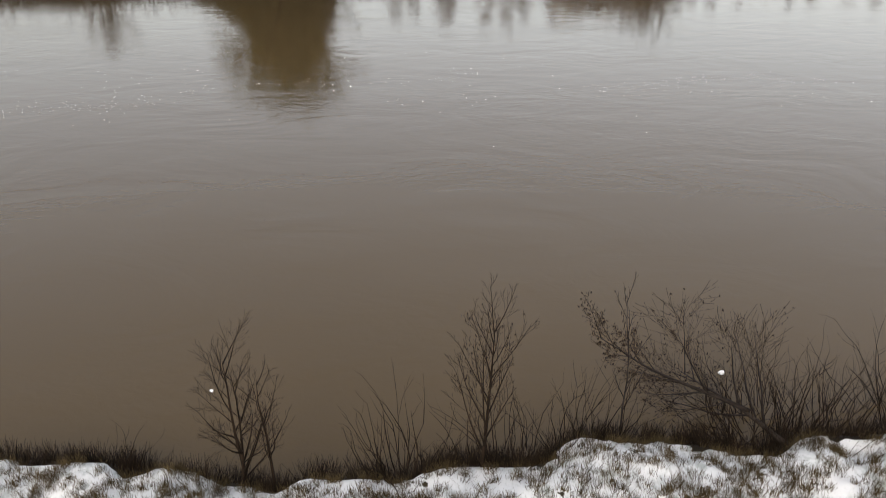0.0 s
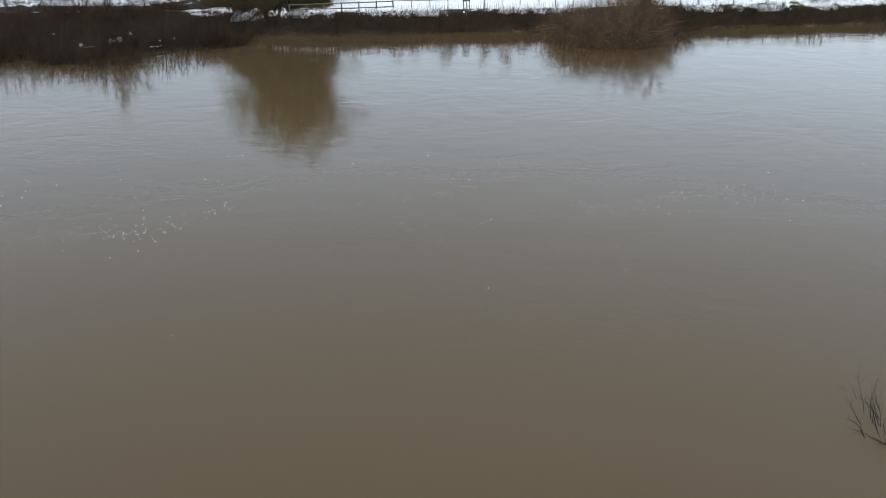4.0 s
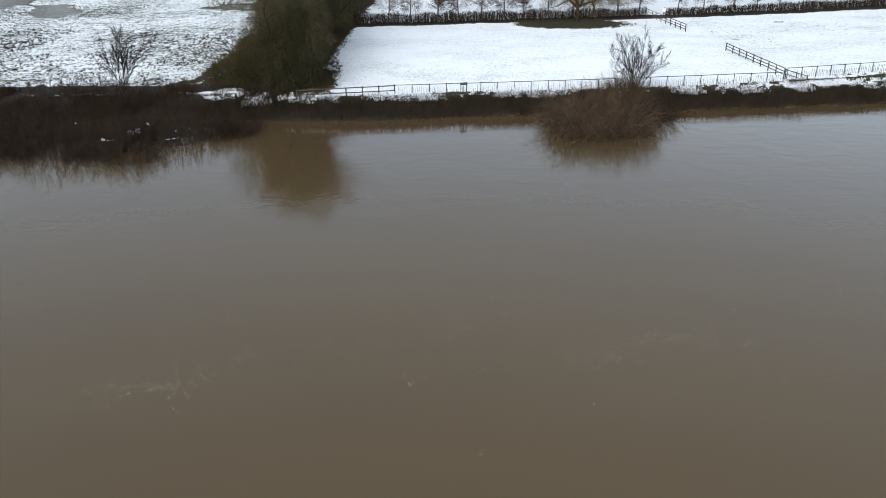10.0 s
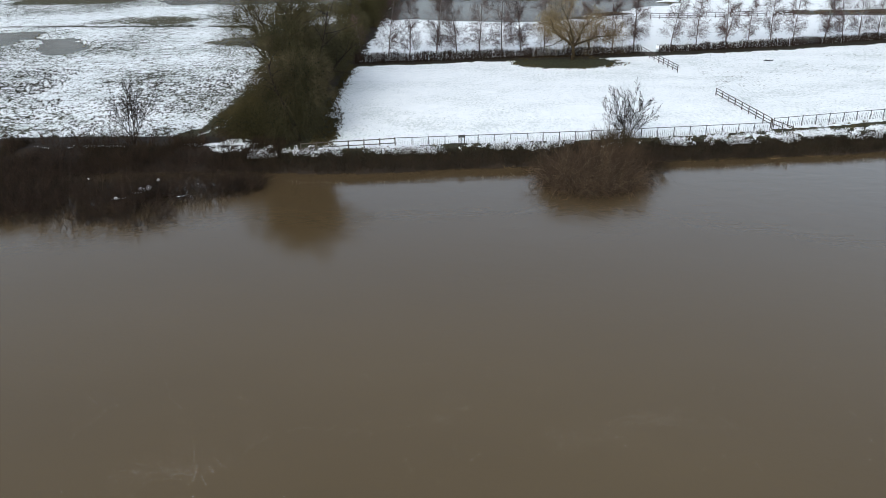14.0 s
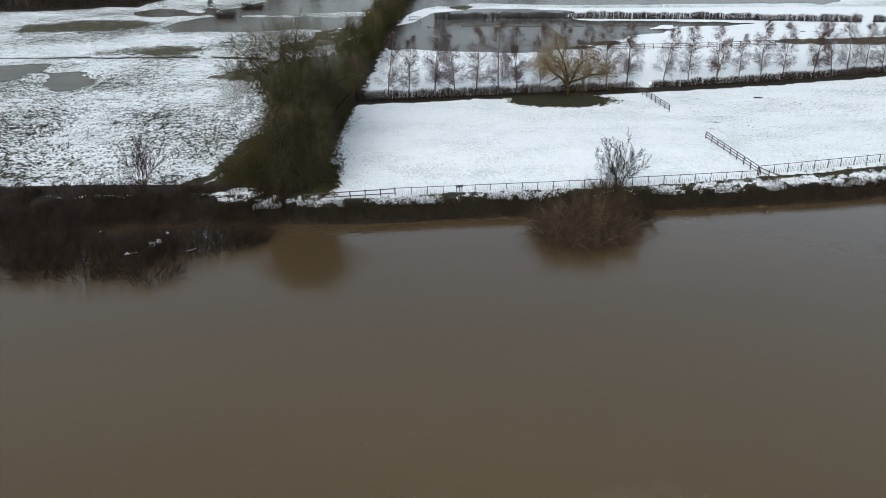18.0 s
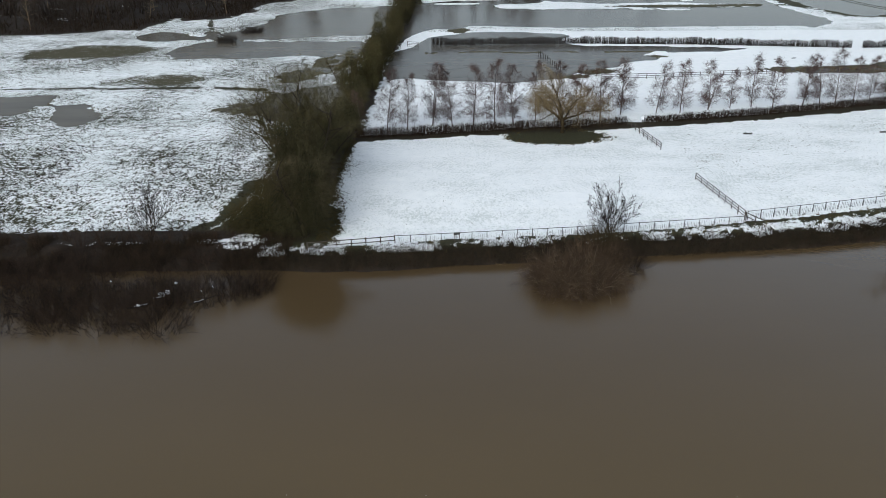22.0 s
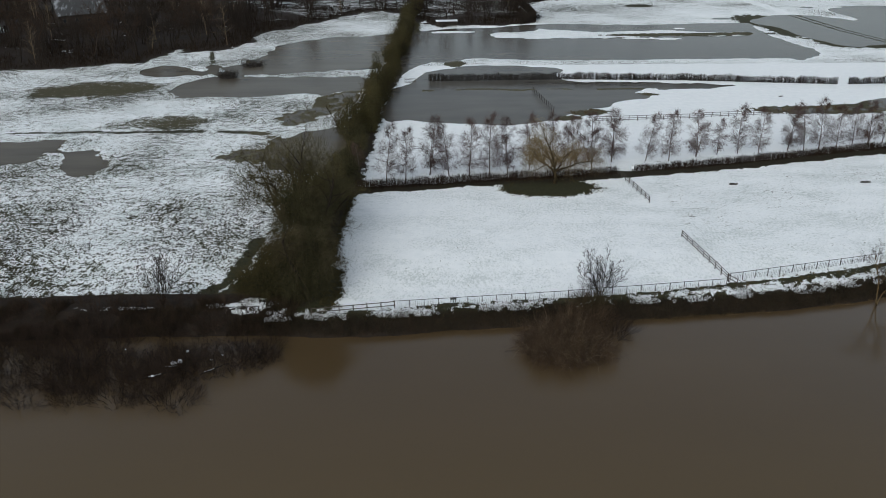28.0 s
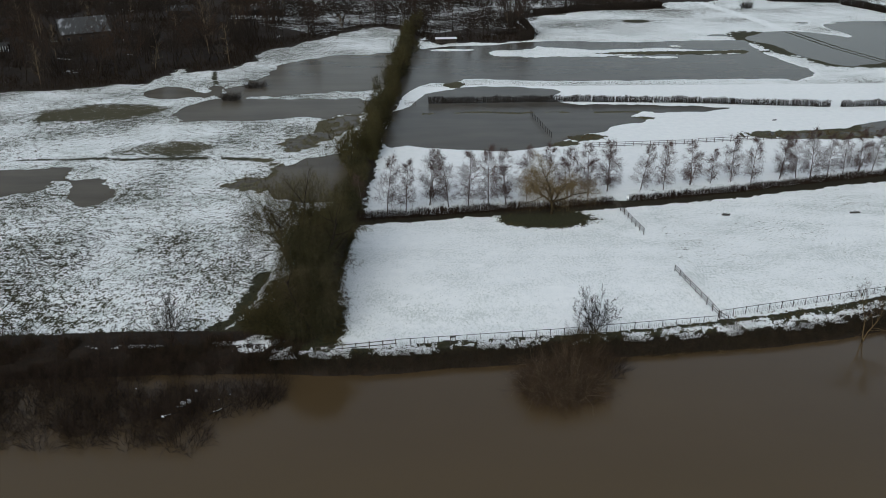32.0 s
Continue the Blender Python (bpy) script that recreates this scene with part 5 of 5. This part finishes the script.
tagged(put("woodland", tubes("woodland", far_stand(62, 700), M_BARK)), "crowded dark leafless trees filling the wood", "woodland", kind="stuff")
tagged(put("woodland", tubes("woodland", far_stand(63, 110), M_STEM)), "paler bare stems and branches among the dark wood", "woodland", kind="stuff")
tagged(put("undergrowth", tubes("undergrowth", undergrowth(61, 95000), M_NEAR)), "dark brown undergrowth on the wooded slope", "undergrowth", kind="stuff")


def sheet_roof(name, ob, w, d, low, high, material, label=""):
    """A thin pitched roof over a rectangle, its ridge along x."""
    t = 0.15
    v = [(-w / 2, -d / 2, low), (w / 2, -d / 2, low), (w / 2, 0, high), (-w / 2, 0, high), (w / 2, d / 2, low), (-w / 2, d / 2, low)]
    v += [(x, y, z - t) for x, y, z in v]
    f = [(0, 1, 2, 3), (3, 2, 4, 5), (7, 6, 9, 8), (8, 9, 11, 10), (0, 6, 7, 1), (4, 10, 11, 5), (1, 7, 8, 2), (2, 8, 10, 4), (0, 3, 9, 6), (3, 5, 11, 9)]
    return put(name, mesh_of(name, v, f, material), ob, label)


def roof_material():
    m = Mat("snow_streaked_slates", 0.7, 0.3)
    n, k = m.noise(0.5, 5, 0.6, stretch=(1.5, 0.5, 0.5)), m.noise(6, 3)
    slate = m.ramp(k, [(0.3, (0.025, 0.026, 0.028)), (0.7, (0.06, 0.06, 0.06))])
    return m.color(m.mix(m.smooth(n, 0.54, 0.7), slate, (0.24, 0.25, 0.27))).bump(k, 0.4, 0.03).m


M_ROOF = roof_material()
M_WALL = bark("old_brick_wall", (0.02, 0.017, 0.015), (0.05, 0.04, 0.034), 2)
M_GLASS = Mat("dark_window", 0.1, 0.5).m
M_GLASS.node_tree.nodes["Principled BSDF"].inputs["Base Color"].default_value = (0.02, 0.022, 0.025, 1)


def barn(name, x, y, z, w, d, eaves, ridge, turn, label, windows=3):
    ob = thing(name, x, y, z, label, "building", turn=turn)
    v = [(-w / 2, -d / 2, -1), (w / 2, -d / 2, -1), (w / 2, d / 2, -1), (-w / 2, d / 2, -1), (-w / 2, -d / 2, eaves), (w / 2, -d / 2, eaves), (w / 2, d / 2, eaves), (-w / 2, d / 2, eaves),
         (-w / 2, 0, ridge), (w / 2, 0, ridge)]
    put("wall", mesh_of("wall", v, [(0, 1, 5, 4), (2, 3, 7, 6), (1, 2, 6, 9, 5), (3, 0, 4, 8, 7), (0, 3, 2, 1)], M_WALL), ob)
    sheet_roof("roof", ob, w + 0.8, d + 0.8, eaves - 0.05, ridge + 0.25, M_ROOF, "slates with streaks of snow")
    for k in range(windows):
        win = part("window", box(1.1, 0.12, 1.3, (-w / 2 + (k + 0.5) * w / windows, -d / 2 - 0.02, eaves * 0.4), 0.02), M_FENCE, ob)
        part("pane", box(0.9, 0.06, 1.1, (-w / 2 + (k + 0.5) * w / windows, -d / 2 - 0.07, eaves * 0.4 + 0.1)), M_GLASS, win)
    return ob


barn("farm_building", -121, 284, height_at(-121, 281), 15, 9, 4.0, 8.2, 32, "long old farm building with a snow-streaked grey roof among trees", 4)
barn("low_shed", -72, 345, height_at(-72, 345), 15, 5, 2.2, 3.2, 12, "low shed with snow on its roof above the orchard", 2)
barn("low_shed", -104, 340, height_at(-104, 340), 9, 6, 2.2, 3.6, 5, "small shed with a snowy roof in the wood", 1)
shelter = thing("field_shelter", 1.5, 290, 0.0, "long low field shelter with a snow-covered roof at the flooded edge", "shelter", turn=4)
for dx in (-3.2, -1.1, 1.1, 3.2):
    for dy in (-1.3, 1.3):
        part("post", box(0.16, 0.16, 2.2, (dx, dy, -0.4), 0.01), M_FENCE, shelter)
part("back_wall", box(7, 0.12, 1.9, (0, 1.4, -0.2), 0.01), M_FENCE, shelter)
part("roof", box(7.6, 3.4, 0.14, (0, 0, 1.75), 0.03), M_STEEL, shelter)
part("snow", box(7.5, 3.3, 0.14, (0, 0, 1.892), 0.05), M_SNOW, shelter, "snow lying on the roof")
house = thing("greenhouse", -142, 270, height_at(-142, 270), "small white-framed greenhouse at the edge of the wood", "greenhouse", turn=8)
for k in range(6):
    part("bar", box(0.1, 0.1, 1.9, (-2 + k * 0.8, -1.2, 0), 0.01), M_SNOW, house)
    part("bar", box(0.1, 0.1, 1.9, (-2 + k * 0.8, 1.2, 0), 0.01), M_SNOW, house)
part("glazing", box(4.1, 2.3, 1.85, (0, 0, 0)), M_GLASS, house)
sheet_roof("roof", house, 4.3, 2.6, 1.9, 2.7, M_ROOF)

# orchard rows on the slope
orchard = scrub("orchard_bush", -42, 345, height_at(-42, 345), 400, 30, 1.9, 0.5, 0.7, M_BARK, "small dark leafless orchard bush", group="orchard rows", r=0.05, kids=5)
for j in range(9):
    for i in range(30):
        x, y = -74 + i * 2.9 + j * 1.2, 338 + j * 7.5 + i * 0.9
        if (i * 7 + j * 5) % 11 and inside(np.array([x]), np.array([y]), WOOD)[0] > 4:
            copy_thing(orchard, pose(x, y, height_at(x, y), 0, 0, 37 * i + 91 * j) @ Matrix.Diagonal((1, 1, 0.7 + 0.08 * ((i + j) % 5), 1)))
lone = scrub("pond_bush", -55.6, 214.4, -0.2, 410, 160, 1.9, 1.6, 0.7, M_BARK, "bare brown bush on the spit between two ponds", r=0.03, kids=5)
lone.scale = (1.3, 1.2, 1.5)
copy_thing(lone, pose(131.6, 366, 0, 0, 0, 60) @ Matrix.Diagonal((1.1, 1.1, 1.3, 1)))["label"] = "dark lone bush in the snowy field beside the drive"
copy_thing(lone, pose(24, 305, 0, 0, 0, 10) @ Matrix.Diagonal((2.0, 0.8, 0.9, 1)))["label"] = "dark bush on the field edge below the wood"
copy_thing(lone, pose(33, 309, 0, 0, 0, 100) @ Matrix.Diagonal((2.6, 0.8, 0.9, 1)))["label"] = "dark bush at the corner of the wood"
copy_thing(lone, pose(-52, 228, -0.2, 0, 0, 190) @ Matrix.Diagonal((1.2, 1.0, 0.8, 1)))["label"] = "sparse brown bush standing in flood water"

# ---------------------------------------------------------------- the near bank
bare_tree("alder_sapling", -3.25, 16.1, -1.75, 501, 2.15, 0.036, (13, 8, 4), 42, "leafless alder sapling on the near bank", (M_NEAR, M_NEAR), ratio=0.5, up=0.09, fat=0.5, extra=0.001, stems=2, stem_lean=0.10, category="sapling", wob=0.07, first=0.2)
bare_tree("alder_sapling", -2.85, 16.1, -1.7, 502, 1.85, 0.03, (10, 6, 4), 38, "thin leafless sapling with curved stems on the near bank", (M_NEAR, M_NEAR), ratio=0.45, up=0.10, category="sapling", stems=1, wob=0.13, fat=0.5, extra=0.001)
tree = bare_tree("alder_sapling", 0.05, 16.5, -1.75, 503, 2.55, 0.034, (18, 8, 4), 34, "leafless sapling hung with small dark catkins", (M_NEAR, M_NEAR), ratio=0.45, up=0.10, category="sapling", wob=0.06, fat=0.5, extra=0.0015, first=0.2)
rng = np.random.default_rng(5)
pick = np.stack([rng.normal(0, 0.2, 130), rng.normal(0, 0.2, 130), rng.uniform(1.4, 2.7, 130)], 1)
put("catkin_spray", leaves("catkin_spray", pick, 0.022, M_DEADLEAF, rng, 4.0), tree, "small dark hanging catkins")["kind"] = "stuff"
scrub("osier_shrub", -1.15, 16.5, -1.8, 504, 40, 1.5, 0.4, 0.55, M_NEAR, "clump of upright brown osier stems on the near bank", r=0.011, kids=2, group="near bank shrubs")
scrub("osier_shrub", 0.5, 16.9, -1.9, 505, 50, 1.2, 0.7, 0.6, M_NEAR, "clump of thin bare stems by the water", r=0.009, kids=2, group="near bank shrubs")
scrub("osier_shrub", 1.6, 17.4, -2.0, 506, 46, 1.5, 0.5, 0.6, M_NEAR, "clump of upright brown stems rising from the water's edge", r=0.009, kids=2, group="near bank shrubs")
scrub("osier_shrub", 4.6, 17.8, -2.1, 507, 130, 1.5, 0.9, 0.8, M_NEAR, "dense dark tangle of bare stems over the water", r=0.011, kids=4, group="near bank shrubs")
scrub("osier_shrub", 5.9, 18.2, -2.1, 508, 34, 1.4, 0.6, 0.6, M_NEAR, "sparse clump of bare stems at the near bank", r=0.009, kids=2, group="near bank shrubs")
scrub("osier_shrub", 7.2, 18.3, -2.1, 509, 46, 1.6, 0.9, 0.6, M_NEAR, "clump of bare stems further along the near bank", r=0.009, kids=3, group="near bank shrubs")
scrub("osier_shrub", 11.7, 24.8, -2.2, 510, 50, 1.3, 0.9, 0.9, M_NEAR, "bare shrub standing in the river beyond the near bank", r=0.012, kids=4, group="near bank shrubs")
scrub("osier_shrub", -5.6, 16.4, -1.9, 511, 22, 0.8, 0.8, 0.6, M_NEAR, "low sparse stems on the near bank", r=0.007, kids=2, group="near bank shrubs")
scrub("single_stem", 6.1, 19.8, -2.2, 512, 2, 0.7, 0.05, 0.3, M_NEAR, "single dark twig standing out of the river", r=0.014, kids=4)
bare_tree("alder_sapling", 2.2, 17.6, -2.1, 513, 2.8, 0.02, (12, 5), 26, "slender straight leafless sapling at the near bank", (M_BARK, M_NEAR), ratio=0.3, up=0.06, category="sapling", wob=0.05, extra=0.0015)


def leaning_willow():
    rnd = random.Random(520)
    out = [[] for _ in range(6)]
    grow(out, rnd, (4.7, 17.0, -1.7), (-0.72, 0.95, 0.18), 2.1, 0.055, 0, (10, 8, 5), 42, 0.8, 0.08, (0.0, 0.07, 0.05, 0.05), 6, 0.25)
    grow(out, rnd, (4.2, 17.7, -1.45), (-0.95, 0.4, 0.10), 2.6, 0.04, 0, (12, 9, 5), 36, 0.45, 0.07, (0.02, 0.05, 0.04, 0.03), 6, 0.2)
    ob = thing("leaning_willow", 0, 0, 0, "half-fallen willow leaning over the river with withered catkins", "tree")
    for i, j in zip(out[4], out[4][1:] + [len(out[0])]):
        put("trunk", limb("trunk", out[0][i:j], M_BARK, 7), ob)
    for i, j in zip(out[5], out[5][1:] + [len(out[1])]):
        put("limb", limb("limb", out[1][i:j], M_BARK, 4), ob)
    put("crown", tubes("crown", [(*s[:6], max(s[6] * 0.6, 0.0025), max(s[7] * 0.6, 0.002)) for s in out[2] + out[3]], M_NEAR, 3), ob)["kind"] = "stuff"
    ends = np.array([s[3:6] for s in out[2] + out[3]])
    rng = np.random.default_rng(6)
    put("catkin_spray", leaves("catkin_spray", ends[rng.integers(0, len(ends), 900)] + rng.normal(0, 0.03, (900, 3)), 0.024, M_DEADLEAF, rng, 2.0), ob, "withered brown catkins")["kind"] = "stuff"


leaning_willow()


def scrap(name, x, y, z, size, seed, label):
    """A crumpled white scrap."""
    rnd = random.Random(seed)
    bm = bmesh.new()
    bmesh.ops.create_icosphere(bm, subdivisions=2, radius=size, matrix=Matrix.Translation((x, y, z)) @ Matrix.Diagonal((1, 0.5, 0.8, 1)))
    for v in bm.verts:
        v.co += Vector((rnd.gauss(0, 1), rnd.gauss(0, 1), rnd.gauss(0, 1))) * size * 0.2
    me = bpy.data.meshes.new(name)
    bm.to_mesh(me)
    bm.free()
    me.materials.append(M_SNOW)
    return tagged(put(name, me), label, "litter")


scrap("plastic_bag", 4.0, 18.55, -1.3, 0.045, 1, "scrap of white plastic caught on the leaning willow")
scrap("plastic_bag", -3.62, 16.4, -0.2, 0.022, 2, "scrap of pale plastic caught in the sapling's twigs")


for k, (x, y, z, size) in enumerate(((-31.6, 76.3, -1.2, 0.16), (-30.2, 79.2, -1.5, 0.34), (-29.6, 79.5, -1.4, 0.25), (-29.2, 81.3, -1.2, 0.16), (-25.2, 81.0, -1.5, 0.1), (-26.2, 80.0, -1.5, 0.08), (-36.5, 82, -1.3, 0.09))):
    scrap("snow_lump", x, y, z, size, 30 + k, "clump of snow caught on flood debris among the scrub")["category"] = "snow"
rnd = random.Random(31)
for k, (x, y, z, turn, n) in enumerate(((-31, 77.2, -1.6, 25, 4.0), (-30, 79, -1.7, 10, 3.2), (-25.0, 90.0, -0.75, 14, 3.6), (-25.2, 90.5, -0.7, 12, 4.0), (-24.8, 89.6, -0.8, 16, 3.0), (-25.5, 78.5, -1.8, 40, 3.5))):
    segs, out = [], []
    p0 = Vector((-n / 2, 0, 0))
    for i in range(6):
        q0 = p0 + Vector((n / 6, rnd.gauss(0, 0.06), rnd.gauss(0, 0.03)))
        segs.append((*p0, *q0, 0.10 - i * 0.01, 0.09 - i * 0.01))
        out.append((p0.x, p0.y, p0.z + 0.06, q0.x, q0.y, q0.z + 0.06, 0.075 - i * 0.008, 0.07 - i * 0.008))
        p0 = q0
    log = thing("fallen_log", x, y, z, "fallen log lying by the river with snow along its top", "log", turn=turn)
    put("trunk", limb("trunk", segs, M_BARK, 7), log)
    put("snow", limb("snow", out[1:5] if y > 85 else [(*s[:6], s[6] * 0.6, s[7] * 0.5) for s in out[1:3]], M_SNOW, 6), log, "strip of snow")


def tussocks(name, seed, n, x0, x1, y0, y1, size, r, material, label, keep):
    """Tufts of thin blades on the ground."""
    rng = np.random.default_rng(seed)
    x, y = rng.uniform(x0, x1, n), rng.uniform(y0, y1, n)
    ok = keep(x, y, rng)
    x, y = x[ok], y[ok]
    x, y = np.repeat(x, 14) + rng.normal(0, size * 0.22, len(x) * 14), np.repeat(y, 14) + rng.normal(0, size * 0.22, len(y) * 14)
    p = np.stack([x, y, land(x, y)[0] - 0.02], 1)
    q = p + np.stack([rng.normal(0, size * 0.3, len(x)), rng.normal(0, size * 0.3, len(x)), rng.uniform(0.4, 1.1, len(x)) * size], 1)
    return tagged(put(name, tubes(name, np.concatenate([p, q, np.full((len(x), 1), r), np.full((len(x), 1), r * 0.4)], 1), material)), label, "grass", kind="stuff")


def by_rim(x, y, rng):
    out = y - np.interp(x, NEAR_X, NEAR_Y)
    return (out < 0.1) & (lattice(x, y, 0.18, 71) * 0.45 + rng.random(len(x)) * 0.55 > 0.6)


tussocks("bank_grass", 70, 11000, -7.2, 7.2, 15.0, 17.6, 0.14, 0.003, M_NEARGRASS, "dry yellow-brown grass tufts poking through the snow", by_rim)
tussocks("bank_reeds", 72, 2400, -9, 9, 15, 18.2, 0.34, 0.0042, M_NEAR, "dead brown reeds along the near rim of the river", lambda x, y, rng: np.abs(y - np.interp(x, NEAR_X, NEAR_Y) - 0.5) < 0.42)

tussocks("bank_turf", 74, 1800, -14, 66, 88, 104, 0.3, 0.014, M_TUFT, "rough winter grass below the river fence", lambda x, y, rng: (y < fence_y(x) + 0.3) & (y > fence_y(x) - 2.2) & (lattice(x, y, 0.9, 75) > 0.3))


tussocks("turf_tufts", 90, 600, 7, 29, 124.5, 136, 0.22, 0.013, M_TUFT, "ragged grass round the bare turf under the willow", lambda x, y, rng: np.abs(np.hypot((x - 17.6) / 7.9, (y - 130.4) / 4.0) - 1.02 + (lattice(x, y, 1.2, 91) - 0.5) * 0.2) < 0.1 + 0.08 * rng.random(len(x)))
tussocks("turf_tufts", 92, 1600, -15.6, -12.2, 90, 129, 0.24, 0.013, M_TUFT, "ragged grass along the paddock side of the hedgerow", lambda x, y, rng: x < np.interp(y, [90, 101, 106, 129], [-12.9, -13.0, -14.4, -14.6]) + rng.normal(0, 0.25, len(x)))

tussocks("field_tussocks", 94, 5200, -64, -20, 93.5, 128, 0.2, 0.013, M_WEED, "dark grass tussocks standing out of the thin snow", lambda x, y, rng: (x < hedge_x(y) - 4) & (lattice(x, y, 4, 95) * 0.6 + lattice(x, y, 1.0, 96) * 0.4 > 0.52))


def drowned(x, y, rng):
    """Shallows and margins of the western ponds, thinning out into the water."""
    ok = np.zeros(len(x), bool)
    for pond in PONDS:
        d = inside(x, y, pond)
        if pond is POND_TAIL or pond is POND_TREE:
            ok |= (d > -0.5) & ((pond is POND_TAIL) | (x < -31) | (d < 1.2)) & (rng.random(len(x)) < 0.5)
        elif pond[0][0] < -25:
            ok |= (d > -0.8) & (d < 1.5) & (lattice(x, y, 5, 76) > 0.55) & (rng.random(len(x)) < 0.6)
    return ok & (lattice(x, y, 1.4, 77) > 0.35)


tussocks("pond_grass", 78, 9000, -80, -14, 138, 270, 0.3, 0.016, M_TUFT, "dead grass standing through the shallow flood water", drowned)
tussocks("pond_grass", 79, 5000, 20, 122, 168, 194, 0.32, 0.018, M_DRY, "tawny sodden grass along the flooded strip", lambda x, y, rng: ((np.hypot((x - 31) / 5, (y - 178) / 3) < 0.9) | (np.hypot((x - 44) / 6, (y - 193) / 2.2) < 0.9) | (np.hypot((x - 86) / 16, (y - 178.5) / 3) < 0.9) | (np.hypot((x - 105) / 9, (y - 183) / 4) < 0.9)) & (lattice(x, y, 1.6, 80) > 0.4))

# ---------------------------------------------------------------- small things
sign = thing("gate_sign", 33.2, 138.4, 0, "small white notice on a post by the hedge gap", "sign")
part("post", box(0.1, 0.1, 1.2, (0, 0, 0), 0.01), M_FENCE, sign)
part("board", box(0.5, 0.04, 0.6, (0, -0.08, 0.5), 0.01), M_SNOW, sign, "plain white board")
plate = thing("fence_sign", 1.1, 90.55, -0.6, "small dark plate on a post at the river fence", "sign", turn=6)
part("post", box(0.09, 0.09, 1.2, (-0.3, 0, 0), 0.01), M_FENCE, plate)
part("post", box(0.09, 0.09, 1.2, (0.3, 0, 0), 0.01), M_FENCE, plate)
part("board", box(0.75, 0.06, 0.28, (0, -0.08, 0.92), 0.01), M_STEEL, plate, "dark plate")


STREAKS = [(-18.3, 36.7, -12.2, 40, 130), (-12.2, 40, 0.5, 44.3, 60), (5.3, 41, 15.5, 43.2, 150)]


def foam(seed, n):
    """Flecks of foam drifting in loose lines on the river."""
    rng = np.random.default_rng(seed)
    x, y = rng.uniform(-22, 24, n), rng.normal(42, 3.2, n)
    keep = lattice(x, y, 3.0, 81) * 0.6 + lattice(x, y, 1.1, 82) * 0.4 > 0.62
    x, y = x[keep], y[keep]
    for x0, y0, x1, y1, k in STREAKS:
        f = rng.random(k)
        bow = np.sin(f * 5.0 + x0) * 0.8
        x, y = np.append(x, x0 + (x1 - x0) * f + rng.normal(0, 0.7, k)), np.append(y, y0 + (y1 - y0) * f + bow + rng.normal(0, 0.55, k))
    a, s = rng.random(len(x)) * math.tau, rng.uniform(0.008, 0.03, len(x))
    verts, faces = [], []
    for k in range(len(x)):
        i = len(verts)
        c, t = math.cos(a[k]) * s[k], math.sin(a[k]) * s[k]
        verts += [(x[k] - c * 1.8, y[k] - t, RIVER + 0.006), (x[k] + t, y[k] - c * 0.6, RIVER + 0.014), (x[k] + c * 1.8, y[k] + t, RIVER + 0.006), (x[k] - t, y[k] + c * 0.6, RIVER + 0.014)]
        faces.append((i, i + 1, i + 2, i + 3))
    return tagged(put("foam", mesh_of("foam", verts, faces, M_SNOW)), "small white flecks of drifting foam", "foam", kind="stuff")


foam(80, 700)
